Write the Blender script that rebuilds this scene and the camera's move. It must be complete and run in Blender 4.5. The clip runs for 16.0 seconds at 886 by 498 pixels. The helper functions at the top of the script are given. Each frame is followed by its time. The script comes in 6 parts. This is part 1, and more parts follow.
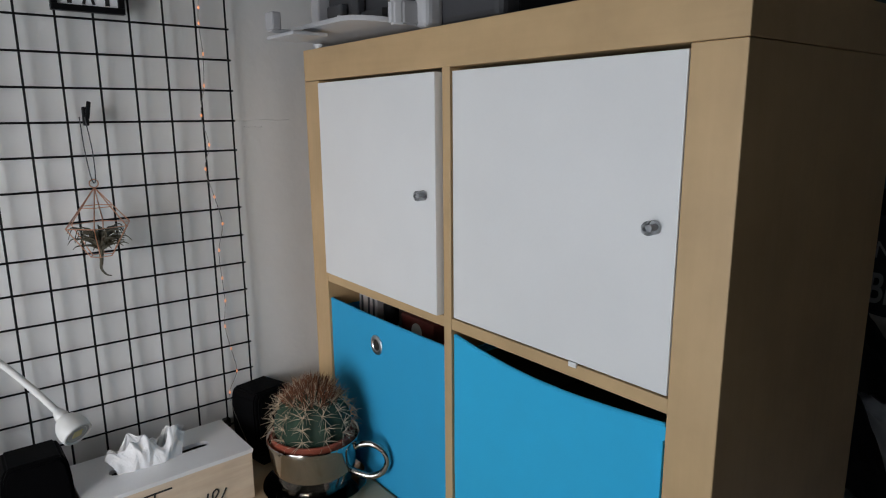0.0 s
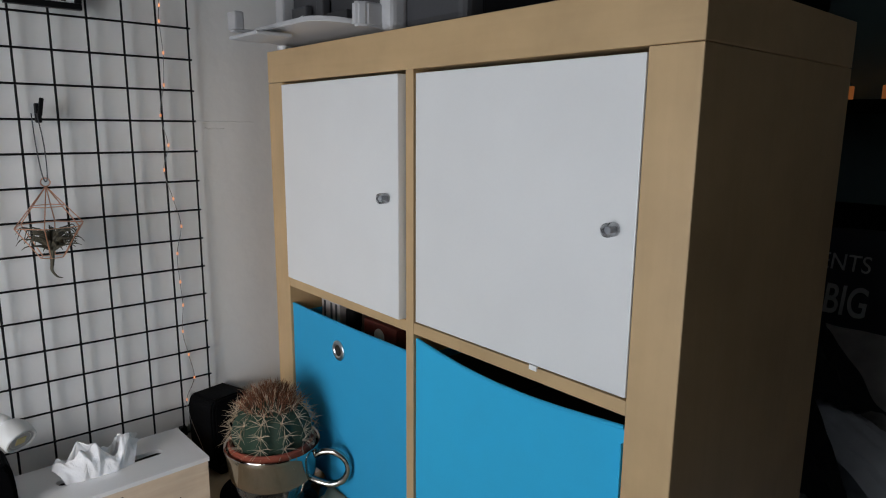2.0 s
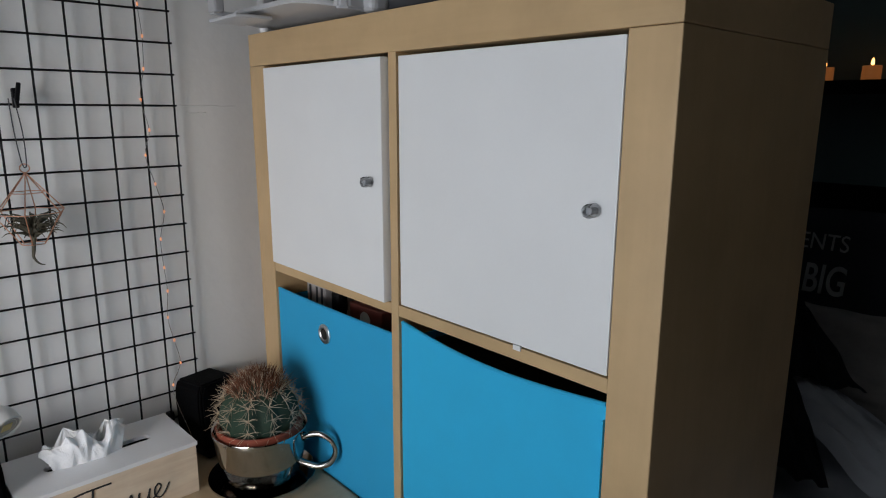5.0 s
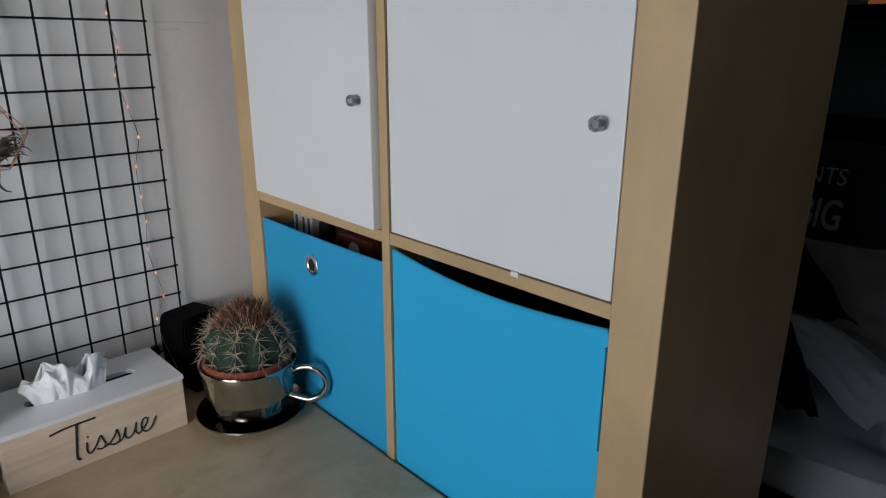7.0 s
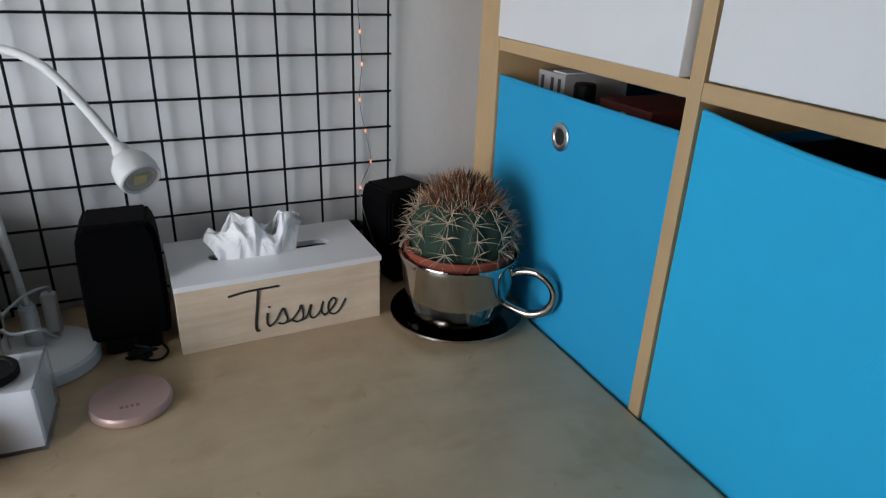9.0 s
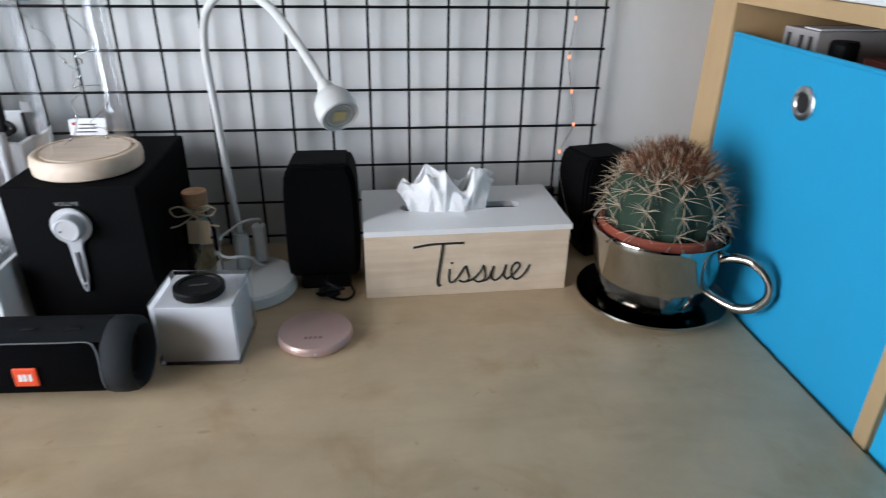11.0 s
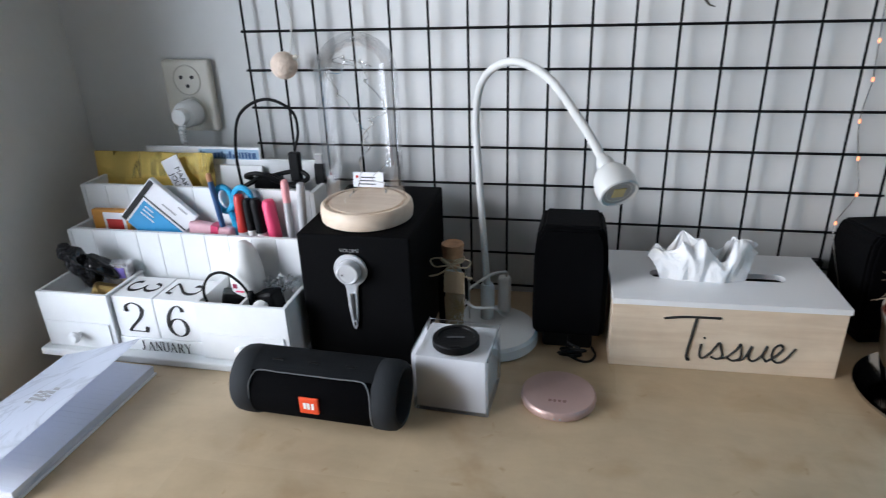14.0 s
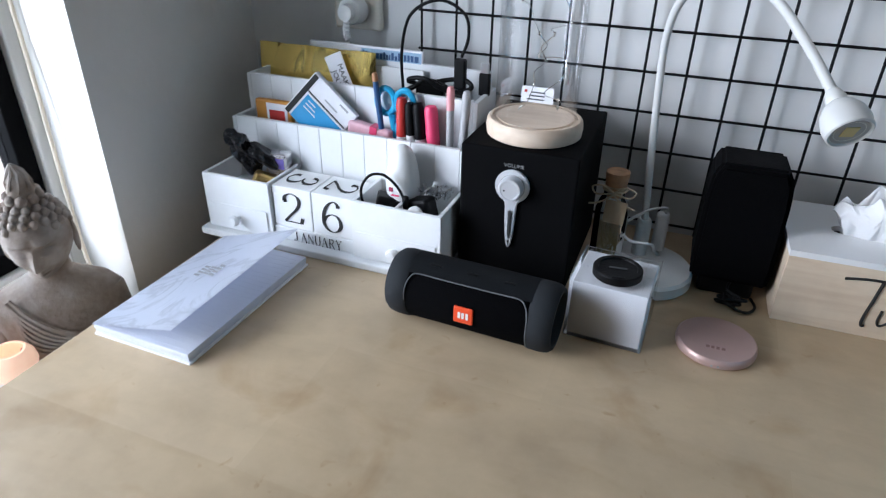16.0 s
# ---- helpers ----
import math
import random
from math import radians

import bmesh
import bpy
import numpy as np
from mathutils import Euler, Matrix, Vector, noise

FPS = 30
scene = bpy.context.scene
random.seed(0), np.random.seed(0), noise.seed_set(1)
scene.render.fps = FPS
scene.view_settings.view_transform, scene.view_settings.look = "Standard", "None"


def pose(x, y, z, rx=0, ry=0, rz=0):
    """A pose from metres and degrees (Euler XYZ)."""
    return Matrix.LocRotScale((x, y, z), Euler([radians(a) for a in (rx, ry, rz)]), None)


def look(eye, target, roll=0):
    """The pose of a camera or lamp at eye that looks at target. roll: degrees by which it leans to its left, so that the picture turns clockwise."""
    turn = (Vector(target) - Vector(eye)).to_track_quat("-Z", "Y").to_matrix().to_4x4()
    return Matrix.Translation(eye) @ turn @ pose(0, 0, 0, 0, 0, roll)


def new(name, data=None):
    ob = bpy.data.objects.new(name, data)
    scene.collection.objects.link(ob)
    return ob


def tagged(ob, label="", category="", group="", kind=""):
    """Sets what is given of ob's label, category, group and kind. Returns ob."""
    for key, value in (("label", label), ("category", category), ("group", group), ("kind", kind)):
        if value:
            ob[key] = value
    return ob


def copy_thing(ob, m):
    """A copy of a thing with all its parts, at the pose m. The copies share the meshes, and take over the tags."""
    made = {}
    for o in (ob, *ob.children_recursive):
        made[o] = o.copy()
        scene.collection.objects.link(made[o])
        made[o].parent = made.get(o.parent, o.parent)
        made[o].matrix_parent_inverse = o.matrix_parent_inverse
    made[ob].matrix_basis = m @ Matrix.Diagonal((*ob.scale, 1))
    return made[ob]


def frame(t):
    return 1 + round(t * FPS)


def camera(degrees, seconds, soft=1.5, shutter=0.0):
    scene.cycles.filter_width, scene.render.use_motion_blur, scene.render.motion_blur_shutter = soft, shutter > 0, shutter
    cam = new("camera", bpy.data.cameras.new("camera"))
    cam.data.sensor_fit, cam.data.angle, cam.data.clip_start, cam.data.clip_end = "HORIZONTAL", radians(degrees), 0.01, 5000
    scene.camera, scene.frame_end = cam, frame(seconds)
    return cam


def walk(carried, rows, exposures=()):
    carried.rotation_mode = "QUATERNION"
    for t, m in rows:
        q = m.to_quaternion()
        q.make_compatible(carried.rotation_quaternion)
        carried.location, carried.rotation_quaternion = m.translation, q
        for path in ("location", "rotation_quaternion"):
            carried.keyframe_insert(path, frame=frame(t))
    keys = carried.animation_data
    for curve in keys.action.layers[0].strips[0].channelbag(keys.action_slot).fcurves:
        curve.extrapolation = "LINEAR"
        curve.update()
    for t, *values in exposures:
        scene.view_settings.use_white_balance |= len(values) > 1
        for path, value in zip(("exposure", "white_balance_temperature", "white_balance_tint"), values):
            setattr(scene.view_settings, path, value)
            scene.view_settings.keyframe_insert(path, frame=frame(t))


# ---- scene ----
cam = camera(69.2, 16.0, soft=1.1, shutter=0.4)
PATH = [
    (0, (-0.534, -1.061, 1.376), (0.682, 0.474, 0.972), -0.5),
    (0.5, (-0.532, -1.063, 1.374), (0.695, 0.467, 0.983), -0.3),
    (1, (-0.531, -1.063, 1.371), (0.701, 0.468, 0.998), -0.5),
    (1.5, (-0.527, -1.06, 1.366), (0.747, 0.439, 1.002), 0.1),
    (2, (-0.524, -1.064, 1.365), (0.769, 0.416, 0.994), 0.5),
    (2.5, (-0.528, -1.062, 1.368), (0.717, 0.451, 0.968), 0.3),
    (3, (-0.524, -1.057, 1.364), (0.72, 0.454, 0.952), 0.6),
    (3.5, (-0.525, -1.052, 1.362), (0.746, 0.441, 0.964), 0.8),
    (4, (-0.53, -1.056, 1.365), (0.771, 0.41, 0.969), 0.9),
    (6.3, (-0.512, -1.08, 1.361), (0.794, 0.342, 0.841), 0.1),
    (6.5, (-0.509, -1.066, 1.353), (0.777, 0.361, 0.796), 0.3),
    (7, (-0.502, -1.038, 1.335), (0.808, 0.349, 0.735), 0.2),
    (7.5, (-0.513, -1.001, 1.32), (0.748, 0.412, 0.678), 1.2),
    (8, (-0.48, -0.948, 1.3), (0.611, 0.573, 0.596), 0.8),
    (8.2, (-0.474, -0.905, 1.27), (0.505, 0.682, 0.547), 1.4),
    (10.3, (-0.356, -0.782, 1.154), (0.153, 0.939, 0.273), 0.1),
    (10.5, (-0.361, -0.783, 1.154), (0.005, 0.986, 0.295), -0.2),
    (11, (-0.410, -0.786, 1.150), (-0.213, 1.001, 0.275), 0.8),
    (11.5, (-0.405, -0.789, 1.167), (-0.554, 1.013, 0.314), -0.8),
    (12, (-0.422, -0.792, 1.176), (-0.65, 1.024, 0.37), -0.6),
    (12.5, (-0.441, -0.79, 1.179), (-0.728, 1.019, 0.377), -1.4),
    (13, (-0.458, -0.784, 1.19), (-0.789, 1.029, 0.414), -1.8),
    (13.5, (-0.468, -0.78, 1.193), (-0.816, 1.024, 0.401), -2.2),
    (14, (-0.476, -0.774, 1.191), (-0.868, 1.015, 0.388), -2.1),
    (14.5, (-0.521, -0.774, 1.181), (-1.05, 0.976, 0.369), -1.9),
    (15, (-0.536, -0.769, 1.175), (-1.098, 0.944, 0.31), -0.9),
    (15.5, (-0.551, -0.77, 1.177), (-1.147, 0.887, 0.228), -0.6),
    (16, (-0.557, -0.788, 1.171), (-1.178, 0.834, 0.179), 1.1),
]
EXPOSURES = [(0.0, -0.03, 6650, 11), (8.0, -0.10, 6450, 11), (10.5, 0.56, 6250, 10), (12.0, 0.66, 6250, 10), (14.5, 0.56, 6150, 10), (16.0, 0.54, 5900, 10)]
walk(cam, [(t, look(eye, target, roll)) for t, eye, target, roll in PATH], EXPOSURES)

# ---- world and light ----
world = bpy.data.worlds.new("sky")
scene.world = world
world.use_nodes = True
wn = world.node_tree.nodes
sky = wn.new("ShaderNodeTexSky")
sky.sky_type = "NISHITA"
sky.sun_disc = False
sky.sun_elevation = radians(15)
sky.sun_rotation = radians(230)
sky.dust_density = 4.0
wn["Background"].inputs["Strength"].default_value = 0.04
world.node_tree.links.new(sky.outputs[0], wn["Background"].inputs["Color"])

sun = new("sun", bpy.data.lights.new("sun", "SUN"))
sun.data.energy, sun.data.angle, sun.data.color = 1.4, radians(34), (0.93, 0.925, 1.0)
sun.matrix_world = look((-4.0, -3.5, 2.4), (0, 0, 1.0))

# daylight standing in the window's opening, outside the glass
daylight = new("window_daylight", bpy.data.lights.new("window_daylight", "AREA"))
daylight.data.shape, daylight.data.size, daylight.data.size_y = "RECTANGLE", 0.86, 1.0
daylight.data.energy, daylight.data.color = 17.5, (0.79, 0.885, 1.0)
daylight.matrix_world = look((-1.64, -0.78, 1.00), (0.0, -0.66, 0.90))



# ---- materials ----
def mat(name, base, rough=0.5, metal=0.0, var=0.12, scale=12.0, bump=0.15, fine=180.0, stretch=(1, 1, 1), coat=0.0, tint=None, spread=0.0, sheen=0.0, spec=0.5):
    """A surface with a coarse and a fine variation of its colour and a relief."""
    m = bpy.data.materials.new(name)
    m.use_nodes = True
    n, l = m.node_tree.nodes, m.node_tree.links
    b = n["Principled BSDF"]
    tc = n.new("ShaderNodeTexCoord")
    mp = n.new("ShaderNodeMapping")
    mp.inputs["Scale"].default_value = stretch
    l.new(tc.outputs["Object"], mp.inputs["Vector"])
    big = n.new("ShaderNodeTexNoise")
    big.inputs["Scale"].default_value, big.inputs["Detail"].default_value = scale, 5
    small = n.new("ShaderNodeTexNoise")
    small.inputs["Scale"].default_value, small.inputs["Detail"].default_value = fine, 3
    l.new(mp.outputs[0], big.inputs["Vector"])
    l.new(mp.outputs[0], small.inputs["Vector"])
    mix = n.new("ShaderNodeMix")
    mix.data_type = "RGBA"
    dark = [c * (1 - var) for c in (tint or base)]
    light = [min(1, c * (1 + var)) for c in base]
    mix.inputs[6].default_value = (*dark, 1)
    mix.inputs[7].default_value = (*light, 1)
    ramp = n.new("ShaderNodeMapRange")
    ramp.inputs[1].default_value, ramp.inputs[2].default_value = 0.32, 0.68
    l.new(big.outputs["Fac"], ramp.inputs[0])
    add = n.new("ShaderNodeMath")
    add.operation = "MULTIPLY_ADD"
    add.inputs[1].default_value, add.inputs[2].default_value = 0.5, -0.25
    l.new(small.outputs["Fac"], add.inputs[0])
    tot = n.new("ShaderNodeMath")
    tot.use_clamp = True
    l.new(ramp.outputs[0], tot.inputs[0])
    l.new(add.outputs[0], tot.inputs[1])
    l.new(tot.outputs[0], mix.inputs[0])
    colour = mix.outputs[2]
    if spread:
        info = n.new("ShaderNodeObjectInfo")
        hsv = n.new("ShaderNodeHueSaturation")
        rng = n.new("ShaderNodeMapRange")
        rng.inputs[3].default_value, rng.inputs[4].default_value = 1 - spread, 1 + spread
        l.new(info.outputs["Random"], rng.inputs[0])
        l.new(rng.outputs[0], hsv.inputs["Value"])
        l.new(colour, hsv.inputs["Color"])
        colour = hsv.outputs[0]
    l.new(colour, b.inputs["Base Color"])
    rr = n.new("ShaderNodeMapRange")
    rr.inputs[3].default_value, rr.inputs[4].default_value = max(0.02, rough - 0.08 * min(1, rough * 3)), min(1, rough + 0.08 * min(1, rough * 3))
    l.new(big.outputs["Fac"], rr.inputs[0])
    l.new(rr.outputs[0], b.inputs["Roughness"])
    b.inputs["Metallic"].default_value = metal
    b.inputs["Coat Weight"].default_value = coat
    b.inputs["Specular IOR Level"].default_value = spec
    b.inputs["Sheen Weight"].default_value = sheen
    if bump:
        bp = n.new("ShaderNodeBump")
        bp.inputs["Strength"].default_value, bp.inputs["Distance"].default_value = bump, 0.002
        l.new(small.outputs["Fac"], bp.inputs["Height"])
        l.new(bp.outputs[0], b.inputs["Normal"])
    return m


def veneer(name, base, dark, grain=(3, 45, 45), blotch=6.0, rough=0.42, patches=None, flecks=False):
    """Birch veneer: long grain, soft blotches, and sheets of slightly different tone."""
    m = mat(name, base, rough, var=0.0, scale=1, bump=0.04, fine=60, stretch=grain)
    n, l = m.node_tree.nodes, m.node_tree.links
    b = n["Principled BSDF"]
    tc = n.new("ShaderNodeTexCoord")
    mp = n.new("ShaderNodeMapping")
    mp.inputs["Scale"].default_value = grain
    l.new(tc.outputs["Object"], mp.inputs["Vector"])
    g = n.new("ShaderNodeTexNoise")
    g.inputs["Scale"].default_value, g.inputs["Detail"].default_value, g.inputs["Distortion"].default_value = 2.2, 8, 0.6
    l.new(mp.outputs[0], g.inputs["Vector"])
    bl = n.new("ShaderNodeTexNoise")
    bl.inputs["Scale"].default_value, bl.inputs["Detail"].default_value, bl.inputs["Roughness"].default_value = blotch, 6, 0.6
    l.new(tc.outputs["Object"], bl.inputs["Vector"])
    m1 = n.new("ShaderNodeMix")
    m1.data_type = "RGBA"
    m1.inputs[6].default_value, m1.inputs[7].default_value = (*dark, 1), (*base, 1)
    r1 = n.new("ShaderNodeMapRange")
    r1.inputs[1].default_value, r1.inputs[2].default_value = 0.25, 0.6
    l.new(g.outputs["Fac"], r1.inputs[0])
    l.new(r1.outputs[0], m1.inputs[0])
    m2 = n.new("ShaderNodeMix")
    m2.data_type, m2.blend_type = "RGBA", "MULTIPLY"
    r2 = n.new("ShaderNodeMapRange")
    r2.inputs[1].default_value, r2.inputs[2].default_value, r2.inputs[3].default_value, r2.inputs[4].default_value = 0.35, 0.65, (0.86 if flecks else 0.84), 1.04
    l.new(bl.outputs["Fac"], r2.inputs[0])
    m2.inputs[0].default_value = 1
    l.new(m1.outputs[2], m2.inputs[6])
    l.new(r2.outputs[0], m2.inputs[7])
    out = m2.outputs[2]
    if patches:
        br = n.new("ShaderNodeTexBrick")
        br.inputs["Scale"].default_value = 1.0
        br.inputs["Mortar Size"].default_value = 0.0
        br.inputs["Brick Width"].default_value, br.inputs["Row Height"].default_value = patches
        br.inputs["Color1"].default_value, br.inputs["Color2"].default_value = (0.88, 0.855, 0.81, 1), (1, 1, 1, 1)
        l.new(tc.outputs["Object"], br.inputs["Vector"])
        m3 = n.new("ShaderNodeMix")
        m3.data_type, m3.blend_type = "RGBA", "MULTIPLY"
        m3.inputs[0].default_value = 1
        l.new(out, m3.inputs[6])
        l.new(br.outputs["Color"], m3.inputs[7])
        out = m3.outputs[2]
    if flecks:
        for size, low, high, tone in ((13, 0.54, 0.74, (0.83, 0.76, 0.67)), (52, 0.68, 0.76, (0.84, 0.77, 0.69)), (5, 0.50, 0.75, (1.06, 1.06, 1.06))):
            fl = n.new("ShaderNodeTexNoise")
            fl.inputs["Scale"].default_value, fl.inputs["Detail"].default_value, fl.inputs["Distortion"].default_value = size, 4, 0.5
            l.new(tc.outputs["Object"], fl.inputs["Vector"])
            fr = n.new("ShaderNodeMapRange")
            fr.inputs[1].default_value, fr.inputs[2].default_value = low, high
            l.new(fl.outputs["Fac"], fr.inputs[0])
            fm = n.new("ShaderNodeMix")
            fm.data_type, fm.blend_type = "RGBA", "MULTIPLY"
            fm.inputs[7].default_value = (*tone, 1)
            l.new(fr.outputs[0], fm.inputs[0])
            l.new(out, fm.inputs[6])
            out = fm.outputs[2]
    l.new(out, b.inputs["Base Color"])
    return m


def glassy(name, colour=(1, 1, 1), rough=0.02, ior=1.45, thin=False, gloss=1.0):
    m = bpy.data.materials.new(name)
    m.use_nodes = True
    n, l = m.node_tree.nodes, m.node_tree.links
    b = n["Principled BSDF"]
    b.inputs["Base Color"].default_value = (*colour, 1)
    b.inputs["Roughness"].default_value = rough
    b.inputs["IOR"].default_value = ior
    b.inputs["Transmission Weight"].default_value = 1
    if thin:
        tr = n.new("ShaderNodeBsdfTransparent")
        tr.inputs[0].default_value = (*colour, 1)
        gl = n.new("ShaderNodeBsdfGlossy")
        gl.inputs["Roughness"].default_value = rough
        fr = n.new("ShaderNodeFresnel")
        fr.inputs["IOR"].default_value = ior
        mx = n.new("ShaderNodeMixShader")
        weak = n.new("ShaderNodeMath")
        weak.operation = "MULTIPLY"
        weak.inputs[1].default_value = gloss
        l.new(fr.outputs[0], weak.inputs[0])
        l.new(weak.outputs[0], mx.inputs[0])
        l.new(tr.outputs[0], mx.inputs[1])
        l.new(gl.outputs[0], mx.inputs[2])
        l.new(mx.outputs[0], n["Material Output"].inputs["Surface"])
    return m


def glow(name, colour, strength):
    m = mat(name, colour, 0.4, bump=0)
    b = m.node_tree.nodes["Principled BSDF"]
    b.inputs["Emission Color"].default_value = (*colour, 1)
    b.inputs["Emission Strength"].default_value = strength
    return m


BIRCH_FRONT = veneer("birch_veneer", (0.585, 0.40, 0.208), (0.552, 0.374, 0.192), (30, 30, 2.2), 5)
BIRCH_LONG = veneer("birch_veneer_lengthways", (0.585, 0.40, 0.208), (0.552, 0.374, 0.192), (30, 2.2, 30), 5)
BIRCH_DESK = veneer("birch_desk_veneer", (0.575, 0.44, 0.283), (0.52, 0.392, 0.247), (5, 16, 16), 12, 0.42, (0.42, 0.17), True)
PLY = veneer("pale_birch_plywood", (0.78, 0.64, 0.48), (0.68, 0.52, 0.37), (4, 40, 40), 8, 0.5)
PALE_WOOD = veneer("pale_turned_wood", (0.72, 0.585, 0.455), (0.60, 0.46, 0.335), (6, 40, 40), 10, 0.55)
PLASTER = mat("painted_plaster", (0.71, 0.705, 0.685), 0.75, var=0.05, scale=3.5, bump=0.35, fine=55)
WHITE_WALL = mat("white_wall", (0.67, 0.645, 0.595), 0.8, var=0.05, scale=2.5, bump=0.3, fine=70)
REVEAL_PAINT = mat("white_reveal_paint", (0.72, 0.72, 0.71), 0.6, var=0.03, scale=4, bump=0.2)
CEILING = mat("ceiling_paint", (0.72, 0.72, 0.71), 0.9, var=0.03, scale=3, bump=0.2)
FLOORING = veneer("floor_laminate", (0.16, 0.12, 0.09), (0.10, 0.07, 0.05), (2, 20, 20), 4, 0.45)
TEAL_WALL = mat("dark_teal_wall", (0.05, 0.09, 0.10), 0.8, var=0.1, scale=3, bump=0.2)
DOOR_WHITE = mat("white_foil", (0.80, 0.80, 0.79), 0.32, var=0.02, scale=8, bump=0.05, fine=260)
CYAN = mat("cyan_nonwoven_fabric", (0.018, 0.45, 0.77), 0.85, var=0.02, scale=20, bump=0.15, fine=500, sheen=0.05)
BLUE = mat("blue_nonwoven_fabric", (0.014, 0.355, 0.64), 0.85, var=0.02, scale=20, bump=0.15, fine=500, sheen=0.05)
BLACK_WIRE = mat("black_powder_coat", (0.004, 0.004, 0.0045), 0.45, bump=0.05, spec=0.15)
BLACK = mat("black_plastic", (0.004, 0.004, 0.0045), 0.45, bump=0.15, fine=400, spec=0.18)
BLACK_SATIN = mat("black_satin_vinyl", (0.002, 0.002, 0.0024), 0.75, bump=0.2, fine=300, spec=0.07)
BLACK_CLOTH = mat("black_speaker_cloth", (0.002, 0.002, 0.0024), 1.0, bump=0.5, fine=900, spec=0.05)
WHITE_PLASTIC = mat("white_plastic", (0.80, 0.80, 0.78), 0.35, var=0.03, bump=0.03)
WHITE_PAINT = mat("white_painted_wood", (0.78, 0.79, 0.79), 0.5, var=0.04, scale=14, bump=0.12, fine=120)
GREY_PLASTIC = mat("grey_plastic", (0.40, 0.40, 0.41), 0.45, var=0.04, bump=0.1)
DARK_GREY = mat("dark_grey_plastic", (0.06, 0.06, 0.065), 0.5, var=0.06, bump=0.1)
CHROME = mat("chrome", (0.85, 0.84, 0.83), 0.12, 1.0, var=0.02, bump=0)
SILVER_PAINT = mat("silver_painted_plastic", (0.66, 0.67, 0.69), 0.32, 0.35, var=0.03, bump=0)
SILVER = mat("satin_silver", (0.62, 0.63, 0.64), 0.3, 1.0, var=0.05, bump=0.02)
COPPER = mat("copper_wire", (0.72, 0.38, 0.25), 0.3, 1.0, var=0.1, bump=0)
CARD = mat("white_card", (0.83, 0.83, 0.85), 0.6, var=0.04, scale=30, bump=0.1)
INK = mat("black_ink", (0.012, 0.011, 0.010), 0.7, bump=0)
GLASS = glassy("window_glass", thin=True)
# near-black, for the unseen wall only: keeps bounce light off the bookcase's side
BACK_WALL = mat("unseen_wall_dark", (0.06, 0.052, 0.045), 0.85, var=0.06, scale=3, bump=0.2)


# ---- mesh helpers ----
def thing(name, loc=(0, 0, 0), rz=0.0, label="", category="", group="", kind=""):
    ob = new(name)
    ob.empty_display_size = 0.02
    ob.matrix_world = pose(*loc, 0, 0, rz)
    return tagged(ob, label, category, group, kind)


def part(name, bm, material, parent=None, label="", smooth=False, m=None):
    me = bpy.data.meshes.new(name)
    bmesh.ops.recalc_face_normals(bm, faces=bm.faces)
    bm.to_mesh(me)
    bm.free()
    for p in me.polygons:
        p.use_smooth = smooth
    if smooth:
        me.set_sharp_from_angle(angle=radians(38))
    me.materials.append(material)
    ob = new(name, me)
    ob.parent = parent
    if m is not None:
        ob.matrix_basis = m
    if label:
        ob["label"] = label
    return ob


def structure(name, bm, material, label="", category=""):
    return tagged(part(name, bm, material), label, category, kind="structure")


def add_box(bm, x0, x1, y0, y1, z0, z1, bev=0.0, seg=2, m=None):
    r = bmesh.ops.create_cube(bm, size=1, matrix=Matrix.Translation(((x0 + x1) / 2, (y0 + y1) / 2, (z0 + z1) / 2)) @ Matrix.Diagonal((abs(x1 - x0), abs(y1 - y0), abs(z1 - z0), 1)))
    vs = r["verts"]
    if bev:
        es = list({e for v in vs for e in v.link_edges})
        out = bmesh.ops.bevel(bm, geom=es, offset=bev, segments=seg, affect="EDGES", profile=0.5)
        vs = list({v for f in out["faces"] for v in f.verts} | {v for v in vs if v.is_valid})
    if m is not None:
        bmesh.ops.transform(bm, matrix=m, verts=vs)
    return bm


def box(x0, x1, y0, y1, z0, z1, bev=0.0, seg=2, m=None):
    return add_box(bmesh.new(), x0, x1, y0, y1, z0, z1, bev, seg, m)


def add_lathe(bm, profile, seg=40, m=None, cap=True):
    """Turns a profile of (radius, height) round z."""
    m = m or Matrix()
    rings = []
    for r, z in profile:
        rings.append([bm.verts.new(m @ Vector((max(r, 1e-5) * math.cos(2 * math.pi * i / seg), max(r, 1e-5) * math.sin(2 * math.pi * i / seg), z))) for i in range(seg)])
    for a, b in zip(rings, rings[1:]):
        for i in range(seg):
            bm.faces.new((a[i], a[(i + 1) % seg], b[(i + 1) % seg], b[i]))
    if cap:
        bm.faces.new(rings[0][::-1])
        bm.faces.new(rings[-1])
    return bm


def lathe(profile, seg=40, m=None, cap=True):
    return add_lathe(bmesh.new(), profile, seg, m, cap)


